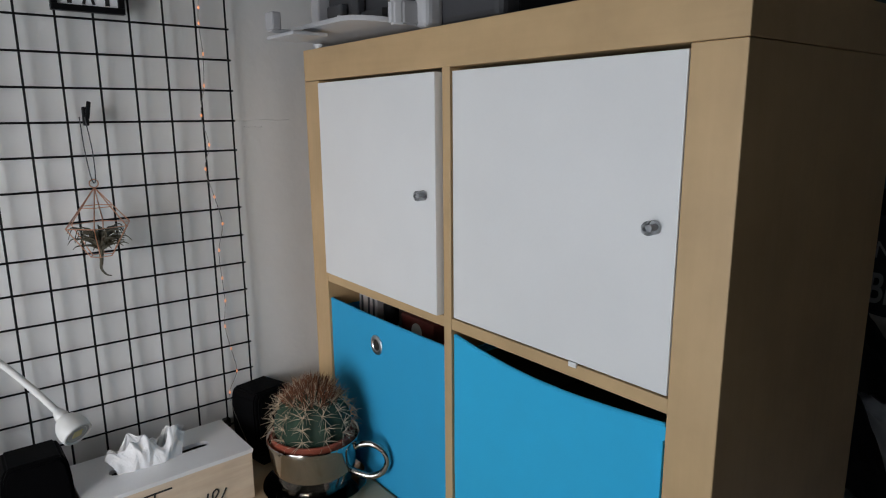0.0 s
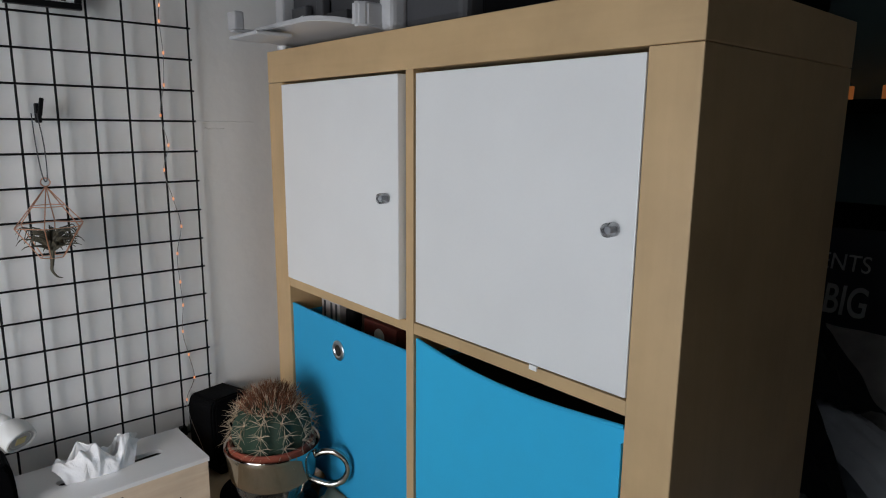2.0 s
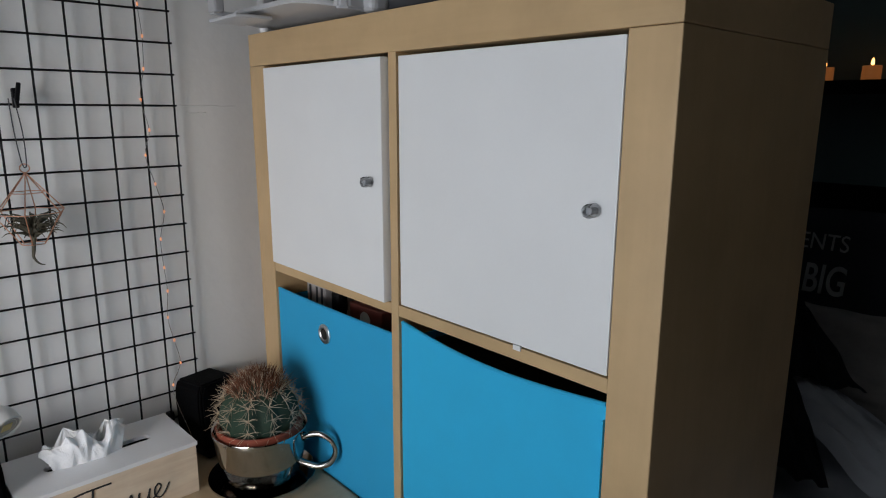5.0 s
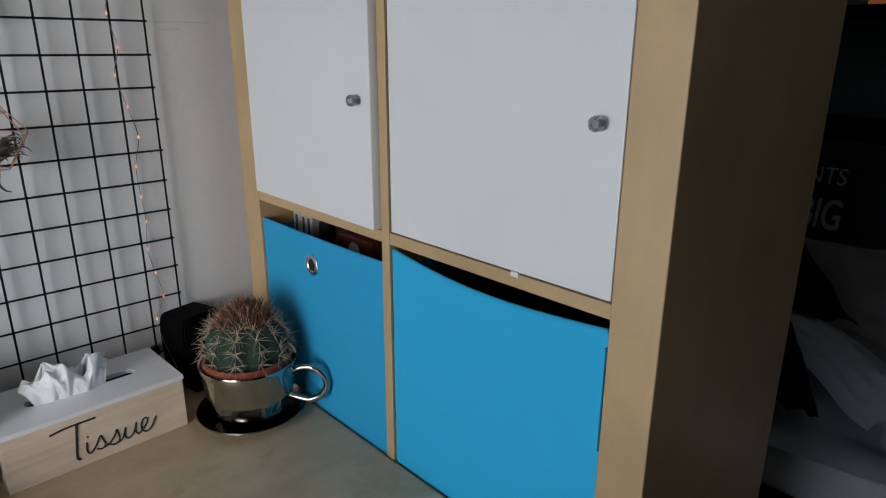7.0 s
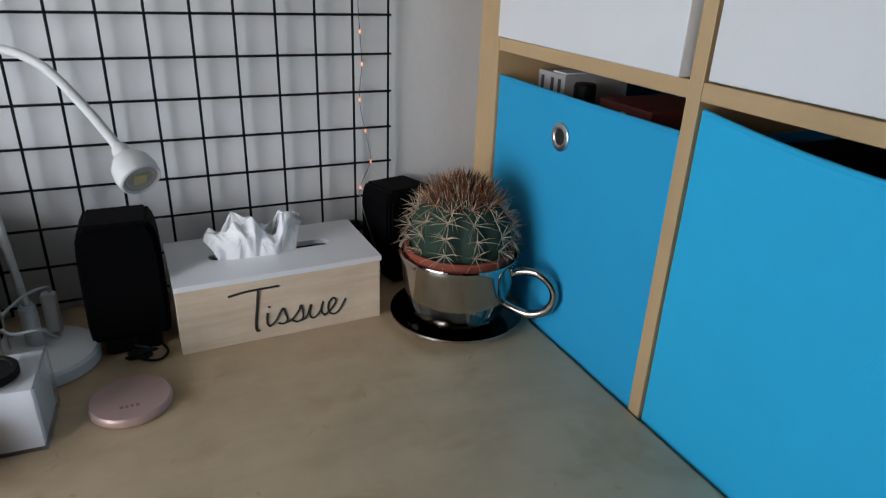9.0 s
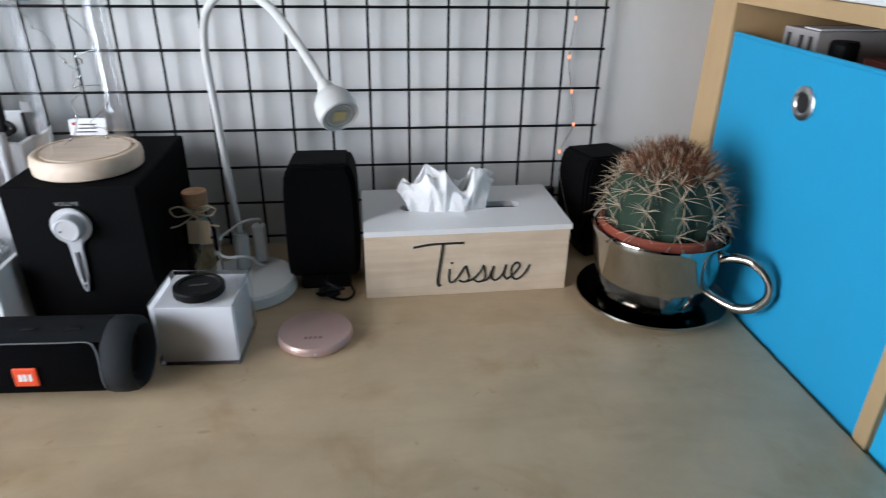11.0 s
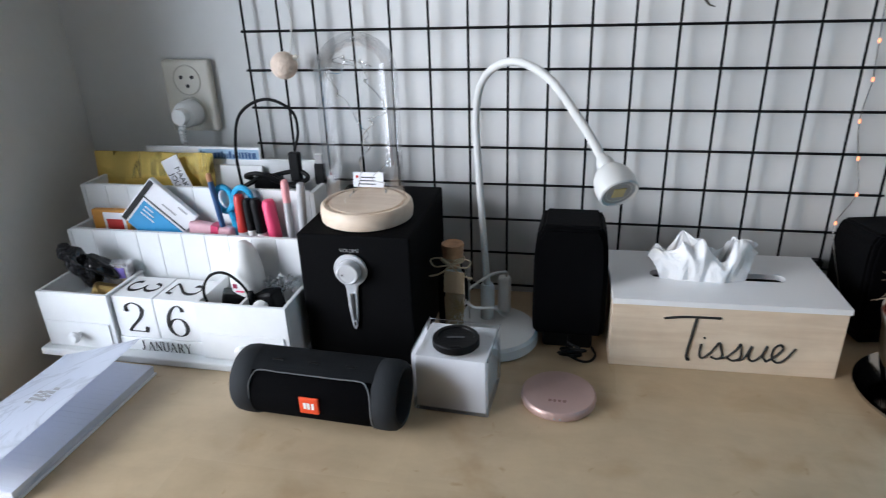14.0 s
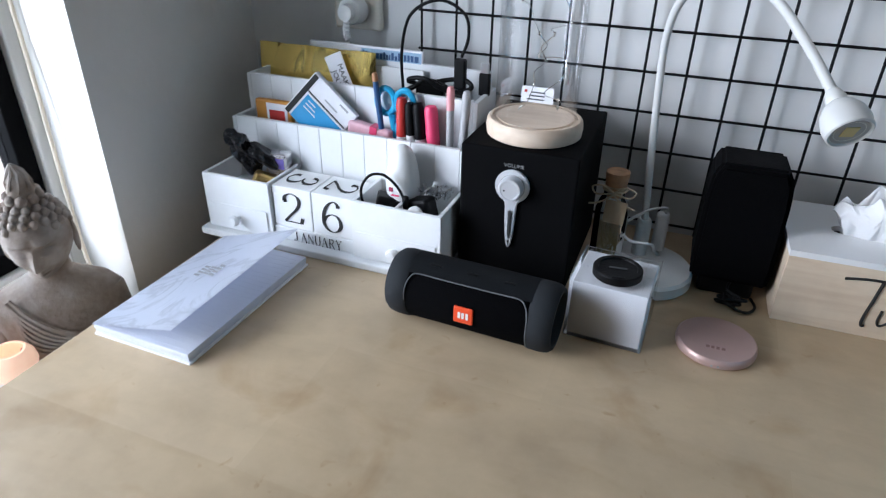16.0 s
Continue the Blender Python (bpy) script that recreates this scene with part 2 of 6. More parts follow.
def add_tube(bm, pts, r, seg=8, closed=False):
    """Sweeps a circle along a line of points; r may be one radius or one for each point."""
    pts = [Vector(p) for p in pts]
    n = len(pts)
    rs = r if isinstance(r, (list, tuple)) else [r] * n
    up = None
    rings = []
    for i, p in enumerate(pts):
        a = pts[(i - 1) % n] if closed or i else p
        b = pts[(i + 1) % n] if closed or i < n - 1 else p
        d = (b - a).normalized()
        if up is None:
            up = d.orthogonal().normalized()
        up = (up - d * up.dot(d)).normalized()
        w = d.cross(up)
        rings.append([bm.verts.new(p + rs[i] * (math.cos(2 * math.pi * k / seg) * up + math.sin(2 * math.pi * k / seg) * w)) for k in range(seg)])
    for a, b in list(zip(rings, rings[1:])) + ([(rings[-1], rings[0])] if closed else []):
        for k in range(seg):
            bm.faces.new((a[k], a[(k + 1) % seg], b[(k + 1) % seg], b[k]))
    if not closed:
        bm.faces.new(rings[0][::-1])
        bm.faces.new(rings[-1])
    return bm


def tube(pts, r, seg=8, closed=False):
    return add_tube(bmesh.new(), pts, r, seg, closed)


def glide(pts, steps=8):
    """A smooth line through the points."""
    p = [Vector(q) for q in pts]
    p = [2 * p[0] - p[1]] + p + [2 * p[-1] - p[-2]]
    out = []
    for i in range(1, len(p) - 2):
        for s in range(steps):
            t = s / steps
            out.append(0.5 * (2 * p[i] + (p[i + 1] - p[i - 1]) * t + (2 * p[i - 1] - 5 * p[i] + 4 * p[i + 1] - p[i + 2]) * t * t + (3 * p[i] - p[i - 1] - 3 * p[i + 1] + p[i + 2]) * t ** 3))
    return out + [p[-2]]


def prism(outline, z0, z1, m=None, bev=0.0):
    """Extrudes a closed outline of (x, y) from z0 to z1."""
    bm = bmesh.new()
    a = [bm.verts.new((x, y, z0)) for x, y in outline]
    f = bm.faces.new(a)
    ex = bmesh.ops.extrude_face_region(bm, geom=[f])
    bmesh.ops.translate(bm, vec=(0, 0, z1 - z0), verts=[v for v in ex["geom"] if isinstance(v, bmesh.types.BMVert)])
    if bev:
        bmesh.ops.bevel(bm, geom=[e for e in bm.edges], offset=bev, segments=2, affect="EDGES")
    if m is not None:
        bmesh.ops.transform(bm, matrix=m, verts=bm.verts)
    return bm


def lettering(text, size, m, depth=0.0006, bold=0.0):
    """The built-in font's letters as a mesh, centred, standing in the plane of m."""
    cu = bpy.data.curves.new("letters", "FONT")
    cu.body, cu.size, cu.align_x, cu.align_y, cu.extrude, cu.offset = text, size, "CENTER", "CENTER", depth, bold
    ob = bpy.data.objects.new("letters", cu)
    scene.collection.objects.link(ob)
    bpy.context.view_layer.update()
    me = ob.evaluated_get(bpy.context.evaluated_depsgraph_get()).to_mesh()
    bm = bmesh.new()
    bm.from_mesh(me)
    bmesh.ops.transform(bm, matrix=m, verts=bm.verts)
    bpy.data.objects.remove(ob)
    bpy.data.curves.remove(cu)
    return bm


FACE_SOUTH = pose(0, 0, 0, 90, 0, 0)   # lettering that stands upright and faces -y

DESK = 0.757

# ---- the room ----
wall_north = structure("wall_north", box(-1.60, 2.35, 0.066, 0.19, 0, 2.6), PLASTER, "grey-white painted plaster wall behind the desk", "wall")
rnd = random.Random(31)
for z0, x0, x1 in ((1.372, -0.108, 0.0), (1.36, -0.09, -0.055)):
    seam = [(x0 + (x1 - x0) * i / 14, 0.0662, z0 + 0.002 * noise.noise((i * 0.5, z0, 0))) for i in range(15)]
    part("filler_seam", tube(seam, [0.0010 + 0.0008 * rnd.random() for _ in seam], 6), PLASTER, wall_north)
wall_west = structure("wall_west", prism([(-1.203, 0.066), (-1.203, -0.256), (-1.374, -0.192), (-1.44, -0.188), (-1.44, 0.066)], 0, 2.6), WHITE_WALL, "white painted wall beside the window", "wall")
bm = box(-1.44, -1.203, -1.26, -0.2565, 0, 0.60)
add_box(bm, -1.44, -1.203, -1.26, -0.2565, 1.85, 2.6)
add_box(bm, -1.44, -1.203, -3.4, -1.26, 0, 2.6)
structure("wall_west_window", bm, WHITE_WALL, "white wall with the window's opening", "wall")
structure("wall_south", box(-1.44, 2.35, -3.5, -3.4, 0, 2.6), BACK_WALL, "unseen wall behind the camera, darkened to cut bounce light", "wall")
structure("wall_east", box(2.25, 2.35, -3.4, 0.066, 0, 2.6), TEAL_WALL, "dark teal bedroom wall in shade", "wall")
structure("floor", box(-1.44, 2.35, -3.4, 0.066, -0.08, 0), FLOORING, "dark laminate floor", "floor")
structure("ceiling", box(-1.44, 2.35, -3.5, 0.19, 2.6, 2.7), CEILING, "white painted ceiling", "ceiling")

# ---- bookcase: 2 x 4 compartments ----
SIDE, BOARD, CELL, DEEP = 0.052, 0.016, 0.335, 0.352
bookcase = thing("bookcase", (0, 0, 0), 0, "birch-veneered bookcase with square compartments beside the desk", "bookcase")
part("top_panel", box(0, DEEP, -0.79, 0, 1.438, 1.49, 0.0012), BIRCH_LONG, bookcase)
part("bottom_panel", box(0, DEEP, -0.79, 0, 0, 0.05, 0.0012), BIRCH_FRONT, bookcase)
for y in (-0.052, -0.79):
    part("side_panel", box(0, DEEP, y, y + SIDE, 0.0506, 1.4374, 0.0012), BIRCH_FRONT, bookcase)
part("divider", box(0.0005, DEEP, -0.403, -0.387, 0.05, 1.438, 0.0008), BIRCH_FRONT, bookcase)
for z in (1.087, 0.736, 0.385):
    for y in (-0.387, -0.738):
        part("shelf_board", box(0.001, DEEP, y + 0.0002, y + CELL - 0.0002, z, z + BOARD, 0.0008), BIRCH_LONG, bookcase)
part("back_panel", box(DEEP - 0.006, DEEP - 0.001, -0.738, -0.052, 0.05, 1.438), DARK_GREY, bookcase)

# ---- desk ----
desk = thing("desk", (0, 0, 0), 0, "birch-veneered desk joined to the bookcase", "desk")
part("desktop", box(-1.10, -0.002, -0.745, 0.058, DESK - 0.05, DESK, 0.0015), BIRCH_DESK, desk)
for y in (-0.70, -0.02):
    part("leg", box(-1.09, -1.04, y - 0.025, y + 0.025, 0, DESK - 0.05, 0.001), BIRCH_FRONT, desk)
part("stretcher", box(-1.085, -1.045, -0.675, -0.045, 0.05, 0.10, 0.001), BIRCH_FRONT, desk)

# ---- wire grid ----
STEP = 0.05
GX, GY, GZ = -0.115, 0.050, 0.922
grid_panel = thing("wire_grid_panel", (GX, GY, GZ), 0, "black wire grid panel on the plaster wall", "wall grid")
low, high = -3, 18
for k in range(17):
    part("wire", tube([(-k * STEP, 0, (low - 0.25) * STEP), (-k * STEP, 0, (high + 0.25) * STEP)], 0.0017, 8), BLACK_WIRE, grid_panel, smooth=True)
for k in range(low, high + 1):
    part("wire", tube([(0.003, -0.0032, k * STEP), (-16 * STEP - 0.003, -0.0032, k * STEP)], 0.0017, 8), BLACK_WIRE, grid_panel, smooth=True)
for k, j in ((1, -2), (1, 16), (15, -2), (15, 16)):
    part("wall_clip", box(-k * STEP - 0.006, -k * STEP + 0.006, 0.0018, 0.013, j * STEP - 0.008, j * STEP + 0.008, 0.001), BLACK, grid_panel)

# ---- window ----
window = tagged(new("window_1"), "white-framed window with a black inner edge above the sill", "window", kind="structure")
UPVC = mat("white_window_frame", (0.78, 0.77, 0.74), 0.4, var=0.03, bump=0.05)
Y0, Y1, Z1 = -1.259, -0.1925, 1.849
bm = box(-1.43, -1.375, Y0, Y0 + 0.06, 0.645, Z1, 0.004)
add_box(bm, -1.43, -1.375, Y1 - 0.020, Y1, 0.645, Z1, 0.003)
add_box(bm, -1.43, -1.375, Y0 + 0.06, Y1 - 0.020, 1.79, Z1, 0.004)
add_box(bm, -1.43, -1.375, Y0 + 0.06, Y1 - 0.020, 0.645, 0.69, 0.004)
part("window_frame", bm, UPVC, window)
bm = box(-1.42, -1.385, -0.240, Y1 - 0.0205, 0.691, 1.789, 0.002)
add_box(bm, -1.42, -1.385, Y0 + 0.0605, Y0 + 0.10, 0.691, 1.789, 0.002)
add_box(bm, -1.42, -1.385, Y0 + 0.1005, -0.2405, 1.755, 1.789, 0.002)
add_box(bm, -1.42, -1.385, Y0 + 0.1005, -0.2405, 0.691, 0.72, 0.002)
part("sash", bm, BLACK_SATIN, window, "black window sash")
pane = part("pane", box(-1.404, -1.400, Y0 + 0.10, -0.240, 0.72, 1.755), GLASS, window, "clear glass pane")
pane.visible_shadow = False
part("window_sill", box(-1.374, -1.150, -1.257, -0.2575, 0.600, 0.634, 0.006), REVEAL_PAINT, window, "white painted window sill")
# pale street outside, far behind the glass; its glow stands for daylight on it
FACADE_GLOW = glow("glowing_facade", (0.90, 0.80, 0.78), 0.9)
structure("backdrop", box(-9.0, -8.8, -8, 7, -3, 1.6), FACADE_GLOW, "pale pinkish houses across the street, glowing in place of daylight", "backdrop")
ob = part("cable", tube(glide([(-1.352, -0.208, 1.84), (-1.350, -0.209, 1.10), (-1.340, -0.216, 0.95), (-1.315, -0.236, 0.80), (-1.275, -0.262, 0.70), (-1.23, -0.275, 0.637)], 10), 0.0028, 8), mat("beige_cable_sheath", (0.62, 0.54, 0.42), 0.5, bump=0))
tagged(ob, "thin beige cable hanging down the window reveal", "cable")


# ---- cabinet inserts with doors ----
def insert(y_left, open_deg, knob_y, tag):
    """A door insert that fills the compartment whose wide side begins at y_left and goes to -y."""
    t = thing("cabinet_insert", (0, y_left, 1.103), 0, "white cabinet insert with a clear knob in the bookcase", "cabinet", "door inserts")
    w, h = 0.331, 0.331
    bm = box(0.045, 0.33, -w - 0.002, -w + 0.010, 0.001, h)
    add_box(bm, 0.045, 0.33, -0.014, -0.002, 0.001, h)
    add_box(bm, 0.045, 0.33, -w + 0.010, -0.014, 0.001, 0.012)
    add_box(bm, 0.045, 0.33, -w + 0.010, -0.014, h - 0.012, h)
    part("body", bm, DOOR_WHITE, t)
    d = part("door", box(0, 0.016, -w + 0.0015, 0, 0.0, h - 0.0025, 0.0012), DOOR_WHITE, t, m=pose(-0.004 if open_deg else 0.002, -0.003, 0.0015, 0, 0, open_deg))
    k = part("knob", lathe([(0.0068, 0), (0.0071, 0.001), (0.0071, 0.0120), (0.0064, 0.0138), (0.003, 0.0142)], 24, pose(0, knob_y, 0.166, 0, -90, 0)), ACRYLIC, d, "clear acrylic knob", True)
    k2 = part("screw", lathe([(0.0036, 0), (0.0036, 0.011), (0.001, 0.012)], 12, pose(0.0, knob_y, 0.166, 0, -90, 0)), GREY_PLASTIC, d)
    if tag:
        part("paper_tag", box(-0.003, 0.001, -0.218, -0.207, -0.005, 0.0010, 0.0006), WHITE_PLASTIC, d, "small white paper tag under the door")
    return t


ACRYLIC = glassy("clear_acrylic", (0.90, 0.91, 0.92), 0.12, 1.49, True)
insert(-0.052, -1.1, -0.304, False)
insert(-0.403, 0.0, -0.306, True)


# ---- blue fabric boxes ----
def fabric_box(name, y_left, top, sag, bulge, label, cloth):
    t = thing(name, (0, y_left, 0.752), 0, label, "storage box", "blue fabric boxes")
    w = 0.327
    n, mrow = 20, 14
    bm = bmesh.new()
    faces = []
    for back in (0.0, 0.004):
        rows = []
        for j in range(mrow + 1):
            row = []
            for i in range(n + 1):
                u, v = i / n, j / mrow
                zt = top - sag * (0.50 * math.sin(math.pi * u) + 0.30 * u)
                x = 0.004 - bulge * math.sin(math.pi * u) * v ** 2 + 0.0008 * noise.noise((u * 3, v * 3, top * 50)) + back
                row.append(bm.verts.new((x, -0.002 - 0.331 * u, 0.001 + (zt + 0.003) * v)))
            rows.append(row)
        for a, b in zip(rows, rows[1:]):
            for i in range(n):
                bm.faces.new((a[i], a[i + 1], b[i + 1], b[i]))
        faces.append(rows[0][:-1] + [r[-1] for r in rows[:-1]] + rows[-1][:0:-1] + [r[0] for r in rows[:0:-1]])
    for k in range(len(faces[0])):
        bm.faces.new((faces[0][k], faces[0][k - 1], faces[1][k - 1], faces[1][k]))
    front = part("front_panel", bm, cloth, t, smooth=True)
    part("hem", tube([(0.0055 - bulge * math.sin(math.pi * u), -0.003 - 0.329 * u, 0.0042 + top - sag * (0.50 * math.sin(math.pi * u) + 0.30 * u)) for u in [k / 24 for k in range(25)]], 0.0028, 8), cloth, t, smooth=True)
    for y in (-0.0075, -w - 0.003):
        part("side_panel", box(0.009, 0.32, y - 0.0015, y + 0.0015, 0.003, top - 0.010 - 0.5 * sag), cloth, t)
    part("back_panel", box(0.317, 0.320, -w, -0.010, 0.003, top - 0.035 - 3 * sag), cloth, t)
    part("base", box(0.009, 0.316, -w, -0.010, 0.002, 0.006), cloth, t)
    return t, front


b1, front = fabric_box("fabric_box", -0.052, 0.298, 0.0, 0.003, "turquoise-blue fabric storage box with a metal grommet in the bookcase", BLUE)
RING = lathe([(0.0095, 0.0), (0.0165, 0.0), (0.0165, 0.0015), (0.0145, 0.003), (0.011, 0.003), (0.0095, 0.0015), (0.0095, 0.0)], 32, pose(0.001, -0.157, 0.258, 0, -90, 0), cap=False)
g = part("grommet", RING, SILVER, b1, "silver metal grommet", True)
part("grommet_hole", lathe([(0.0095, 0), (0.0095, 0.0009)], 24, pose(0.0005, -0.157, 0.258, 0, -90, 0)), INK, b1, "dark hole")
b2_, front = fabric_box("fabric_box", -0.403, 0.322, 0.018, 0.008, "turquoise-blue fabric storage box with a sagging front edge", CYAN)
part("side_flap", box(-0.0022, 0.004, -0.3345, -0.3325, 0.19, 0.306, 0.0008), CYAN, b2_)

# what stands in the first box
RED_BROWN = mat("red_brown_card", (0.16, 0.04, 0.03), 0.5, var=0.2)
MAROON = mat("maroon_card", (0.10, 0.03, 0.05), 0.5, var=0.2)


def small_box(name, x0, x1, y0, y1, z0, z1, material, label, category, bev=0.0015, rz=0):
    t = tagged(part(name, box(x0, x1, y0, y1, z0, z1, bev), material), label, category)
    return t


c = small_box("carton", 0.05, 0.15, -0.135, -0.075, 0.758, 1.066, mat("pale_grey_card", (0.5, 0.47, 0.46), 0.5), "pale grey carton with dark stripes in the blue box", "carton")
for y in (-0.128, -0.112, -0.090):
    part("dark_stripe", box(0.0490, 0.0496, y, y + 0.006, 1.02, 1.060), DARK_GREY, c)
part("flap", box(0.052, 0.148, -0.134, -0.106, 1.0665, 1.0685, 0.0005), CARD, c, "pale folded flap")
bt = thing("bottle", (0.06, -0.165, 0.758), 0, "black bottle with a white band in the blue box", "bottle")
part("body", lathe([(0.022, 0), (0.024, 0.004), (0.024, 0.24), (0.012, 0.262), (0.012, 0.27)], 24), BLACK, bt, smooth=True)
part("cap", lathe([(0.0135, 0.270), (0.0135, 0.30), (0.012, 0.303)], 20), BLACK, bt)
part("band", lathe([(0.0243, 0.20), (0.0243, 0.236)], 24, cap=False), WHITE_PLASTIC, bt, "white label band")
c = small_box("carton", 0.06, 0.16, -0.285, -0.195, 0.758, 1.050, RED_BROWN, "red-brown carton with a pale round mark in the blue box", "carton")
part("round_mark", lathe([(0.014, 0), (0.014, 0.0008)], 24, pose(0.0595, -0.24, 1.028, 0, -90, 0)), WHITE_PLASTIC, c, "pale round mark")
c = small_box("carton", 0.10, 0.20, -0.375, -0.29, 0.758, 1.042, MAROON, "maroon carton standing in the blue box", "carton")
part("flap", box(0.102, 0.198, -0.372, -0.335, 1.0425, 1.0445, 0.0005), RED_BROWN, c, "red-brown folded flap")
# black carton enlarged to stand for the shade inside the second box
c = small_box("carton", 0.035, 0.30, -0.725, -0.418, 0.758, 1.045, BLACK_SATIN, "black carton widened to fill the blue box with shade", "carton")
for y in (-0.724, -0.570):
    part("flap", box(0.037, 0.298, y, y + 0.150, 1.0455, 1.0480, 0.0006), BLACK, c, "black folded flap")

# ---- printer on the bookcase ----
pr = thing("printer", (0.0, 0.0, 1.49), 0, "grey and white inkjet printer with its tray folded out", "printer")
PR_WHITE = mat("printer_white_plastic", (0.50, 0.50, 0.51), 0.4, var=0.03, bump=0.05)
part("body", box(0.045, 0.345, -0.45, 0.005, 0.006, 0.17, 0.012, 3), DARK_GREY, pr, "dark grey printer housing")
bm = box(0.022, 0.046, -0.020, 0.008, 0.004, 0.16, 0.004)
add_box(bm, 0.014, 0.050, -0.335, -0.305, 0.004, 0.16, 0.012, 4)
add_box(bm, 0.022, 0.046, -0.316, -0.019, 0.13, 0.16, 0.004)
part("front_frame", bm, PR_WHITE, pr, "pale grey plastic frame")
bm = box(0.034, 0.044, -0.20, -0.03, 0.035, 0.05, 0.001)
add_box(bm, 0.028, 0.042, -0.14, -0.12, 0.02, 0.10, 0.002)
add_box(bm, 0.030, 0.043, -0.30, -0.22, 0.03, 0.045, 0.001)
add_box(bm, 0.030, 0.043, -0.085, -0.035, 0.022, 0.07, 0.003)
part("paper_feed", bm, DARK_GREY, pr)
out = [(0.0, -0.304), (0.0, -0.012), (-0.052, -0.014), (-0.066, -0.030), (-0.072, -0.048), (-0.098, -0.060), (-0.104, -0.075)]
out += [(-0.030 - 0.074 * math.cos(a), -0.222 - 0.070 * math.sin(a)) for a in [radians(9 * k) for k in range(11)]]
bm = prism(out, 0.0, 0.007, pose(0.046, 0, 0.008, 0, 6, 0), 0.0015)
add_box(bm, -0.100, -0.004, -0.220, -0.214, 0.0072, 0.010, 0.001, 2, pose(0.046, 0, 0.008, 0, 6, 0))
part("output_tray", bm, PR_WHITE, pr, "pale grey folded-out paper tray")
bm = prism([(0.0, -0.300), (0.018, -0.300), (0.018, -0.318), (-0.010, -0.318), (-0.022, -0.312), (-0.026, -0.302)], 0.008, 0.040, None, 0.003)
part("tray_hinge", bm, PR_WHITE, pr, "rounded tray hinge")
bm = box(-0.090, -0.031, -0.150, -0.055, 0.007, 0.0125, 0.002)
add_box(bm, -0.090, -0.035, -0.075, -0.060, 0.018, 0.023, 0.001)
ext = part("tray_extension", bm, PR_WHITE, pr)
part("paper_stop", box(-0.094, -0.078, -0.088, -0.060, 0.020, 0.047, 0.003), GREY_PLASTIC, ext, "grey folding paper stop")
for y in (-0.06, -0.40):
    for x in (0.08, 0.30):
        part("rubber_foot", lathe([(0.010, 0), (0.010, 0.007)], 16, pose(x, y, 0)), BLACK, pr)
part("rubber_foot", lathe([(0.006, 0), (0.008, 0.007)], 16, pose(0.008, -0.045, 0)), WHITE_PLASTIC, pr, "white rubber foot")
tagged(part("black_case", box(0.05, 0.30, -0.78, -0.47, 1.4905, 1.60, 0.01, 3), BLACK_SATIN), "black case lying on the bookcase", "case")

# ---- tissue box ----
tb = thing("tissue_box", (-0.3045, -0.109, DESK), 1.6, "plywood tissue box with a white lid and black lettering", "tissue box")
part("front_panel", box(-0.1225, 0.1225, 0, 0.007, 0, 0.0812, 0.0006), PLY, tb, "pale plywood panel")
part("rear_panel", box(-0.1225, 0.1225, 0.125, 0.132, 0, 0.0812, 0.0006), PLY, tb)
for x in (-0.1225, 0.1155):
    part("end_panel", box(x, x + 0.007, 0.0072, 0.1248, 0, 0.0812), PLY, tb)
part("bottom_panel", box(-0.115, 0.115, 0.0075, 0.1245, 0.001, 0.004), PLY, tb)
LID = mat("white_lid_lacquer", (0.80, 0.80, 0.80), 0.35, var=0.02, bump=0.05)
n = 14
slot = [(0.066 + 0.010 * math.cos(a), 0.068 + 0.010 * math.sin(a)) for a in [(-90 + 180 * i / n) * math.pi / 180 for i in range(n + 1)]]
slot += [(-0.066 - 0.010 * math.cos(a), 0.068 - 0.010 * math.sin(a)) for a in [(-90 + 180 * i / n) * math.pi / 180 for i in range(n + 1)]]
bm = bmesh.new()
outer = [(-0.1232, -0.002), (0.1240, -0.002), (0.1240, 0.134), (-0.1232, 0.134)]
for z in (0.0816, 0.0882):
    ov = [bm.verts.new((x, y, z)) for x, y in outer]
    iv = [bm.verts.new((x, y, z)) for x, y in slot]
    for ring in (ov, iv):
        for a, b in zip(ring, ring[1:] + ring[:1]):
            bm.edges.new((a, b))
    bmesh.ops.triangle_fill(bm, use_beauty=True, edges=[e for e in bm.edges if all(abs(v.co.z - z) < 1e-6 for v in e.verts)])
bm.verts.ensure_lookup_table()
half = len(bm.verts) // 2
vs = list(bm.verts)
for ring in (list(range(4)), list(range(4, half))):
    for a, b in zip(ring, ring[1:] + ring[:1]):
        bm.faces.new((vs[a], vs[b], vs[b + half], vs[a + half]))
part("lid", bm, LID, tb, "white painted lid with a slot")
# black sheet below the slot, in place of the shade inside the box
part("slot_shade", box(-0.11, 0.11, 0.03, 0.115, 0.070, 0.072), INK, tb)


def stroke(pts, r, parent, material, y):
    return add_tube(stroke.bm, [(x, y, z) for x, z in [(q.x, q.z) for q in glide([(a, 0, b) for a, b in pts], 6)]], r, 6)


stroke.bm = bmesh.new()
ink_y = -0.0004
stroke([(-0.066, 0.0655), (-0.045, 0.0685), (-0.020, 0.0690), (-0.006, 0.0690)], 0.0015, tb, INK, ink_y)
stroke([(-0.031, 0.0685), (-0.034, 0.045), (-0.037, 0.022), (-0.036, 0.0135), (-0.033, 0.014)], 0.0016, tb, INK, ink_y)
stroke([(-0.0225, 0.035), (-0.0235, 0.022), (-0.020, 0.0165), (-0.012, 0.024), (-0.004, 0.0375), (-0.001, 0.030), (0.001, 0.021), (-0.004, 0.0165), (-0.011, 0.019)], 0.0013, tb, INK, ink_y)
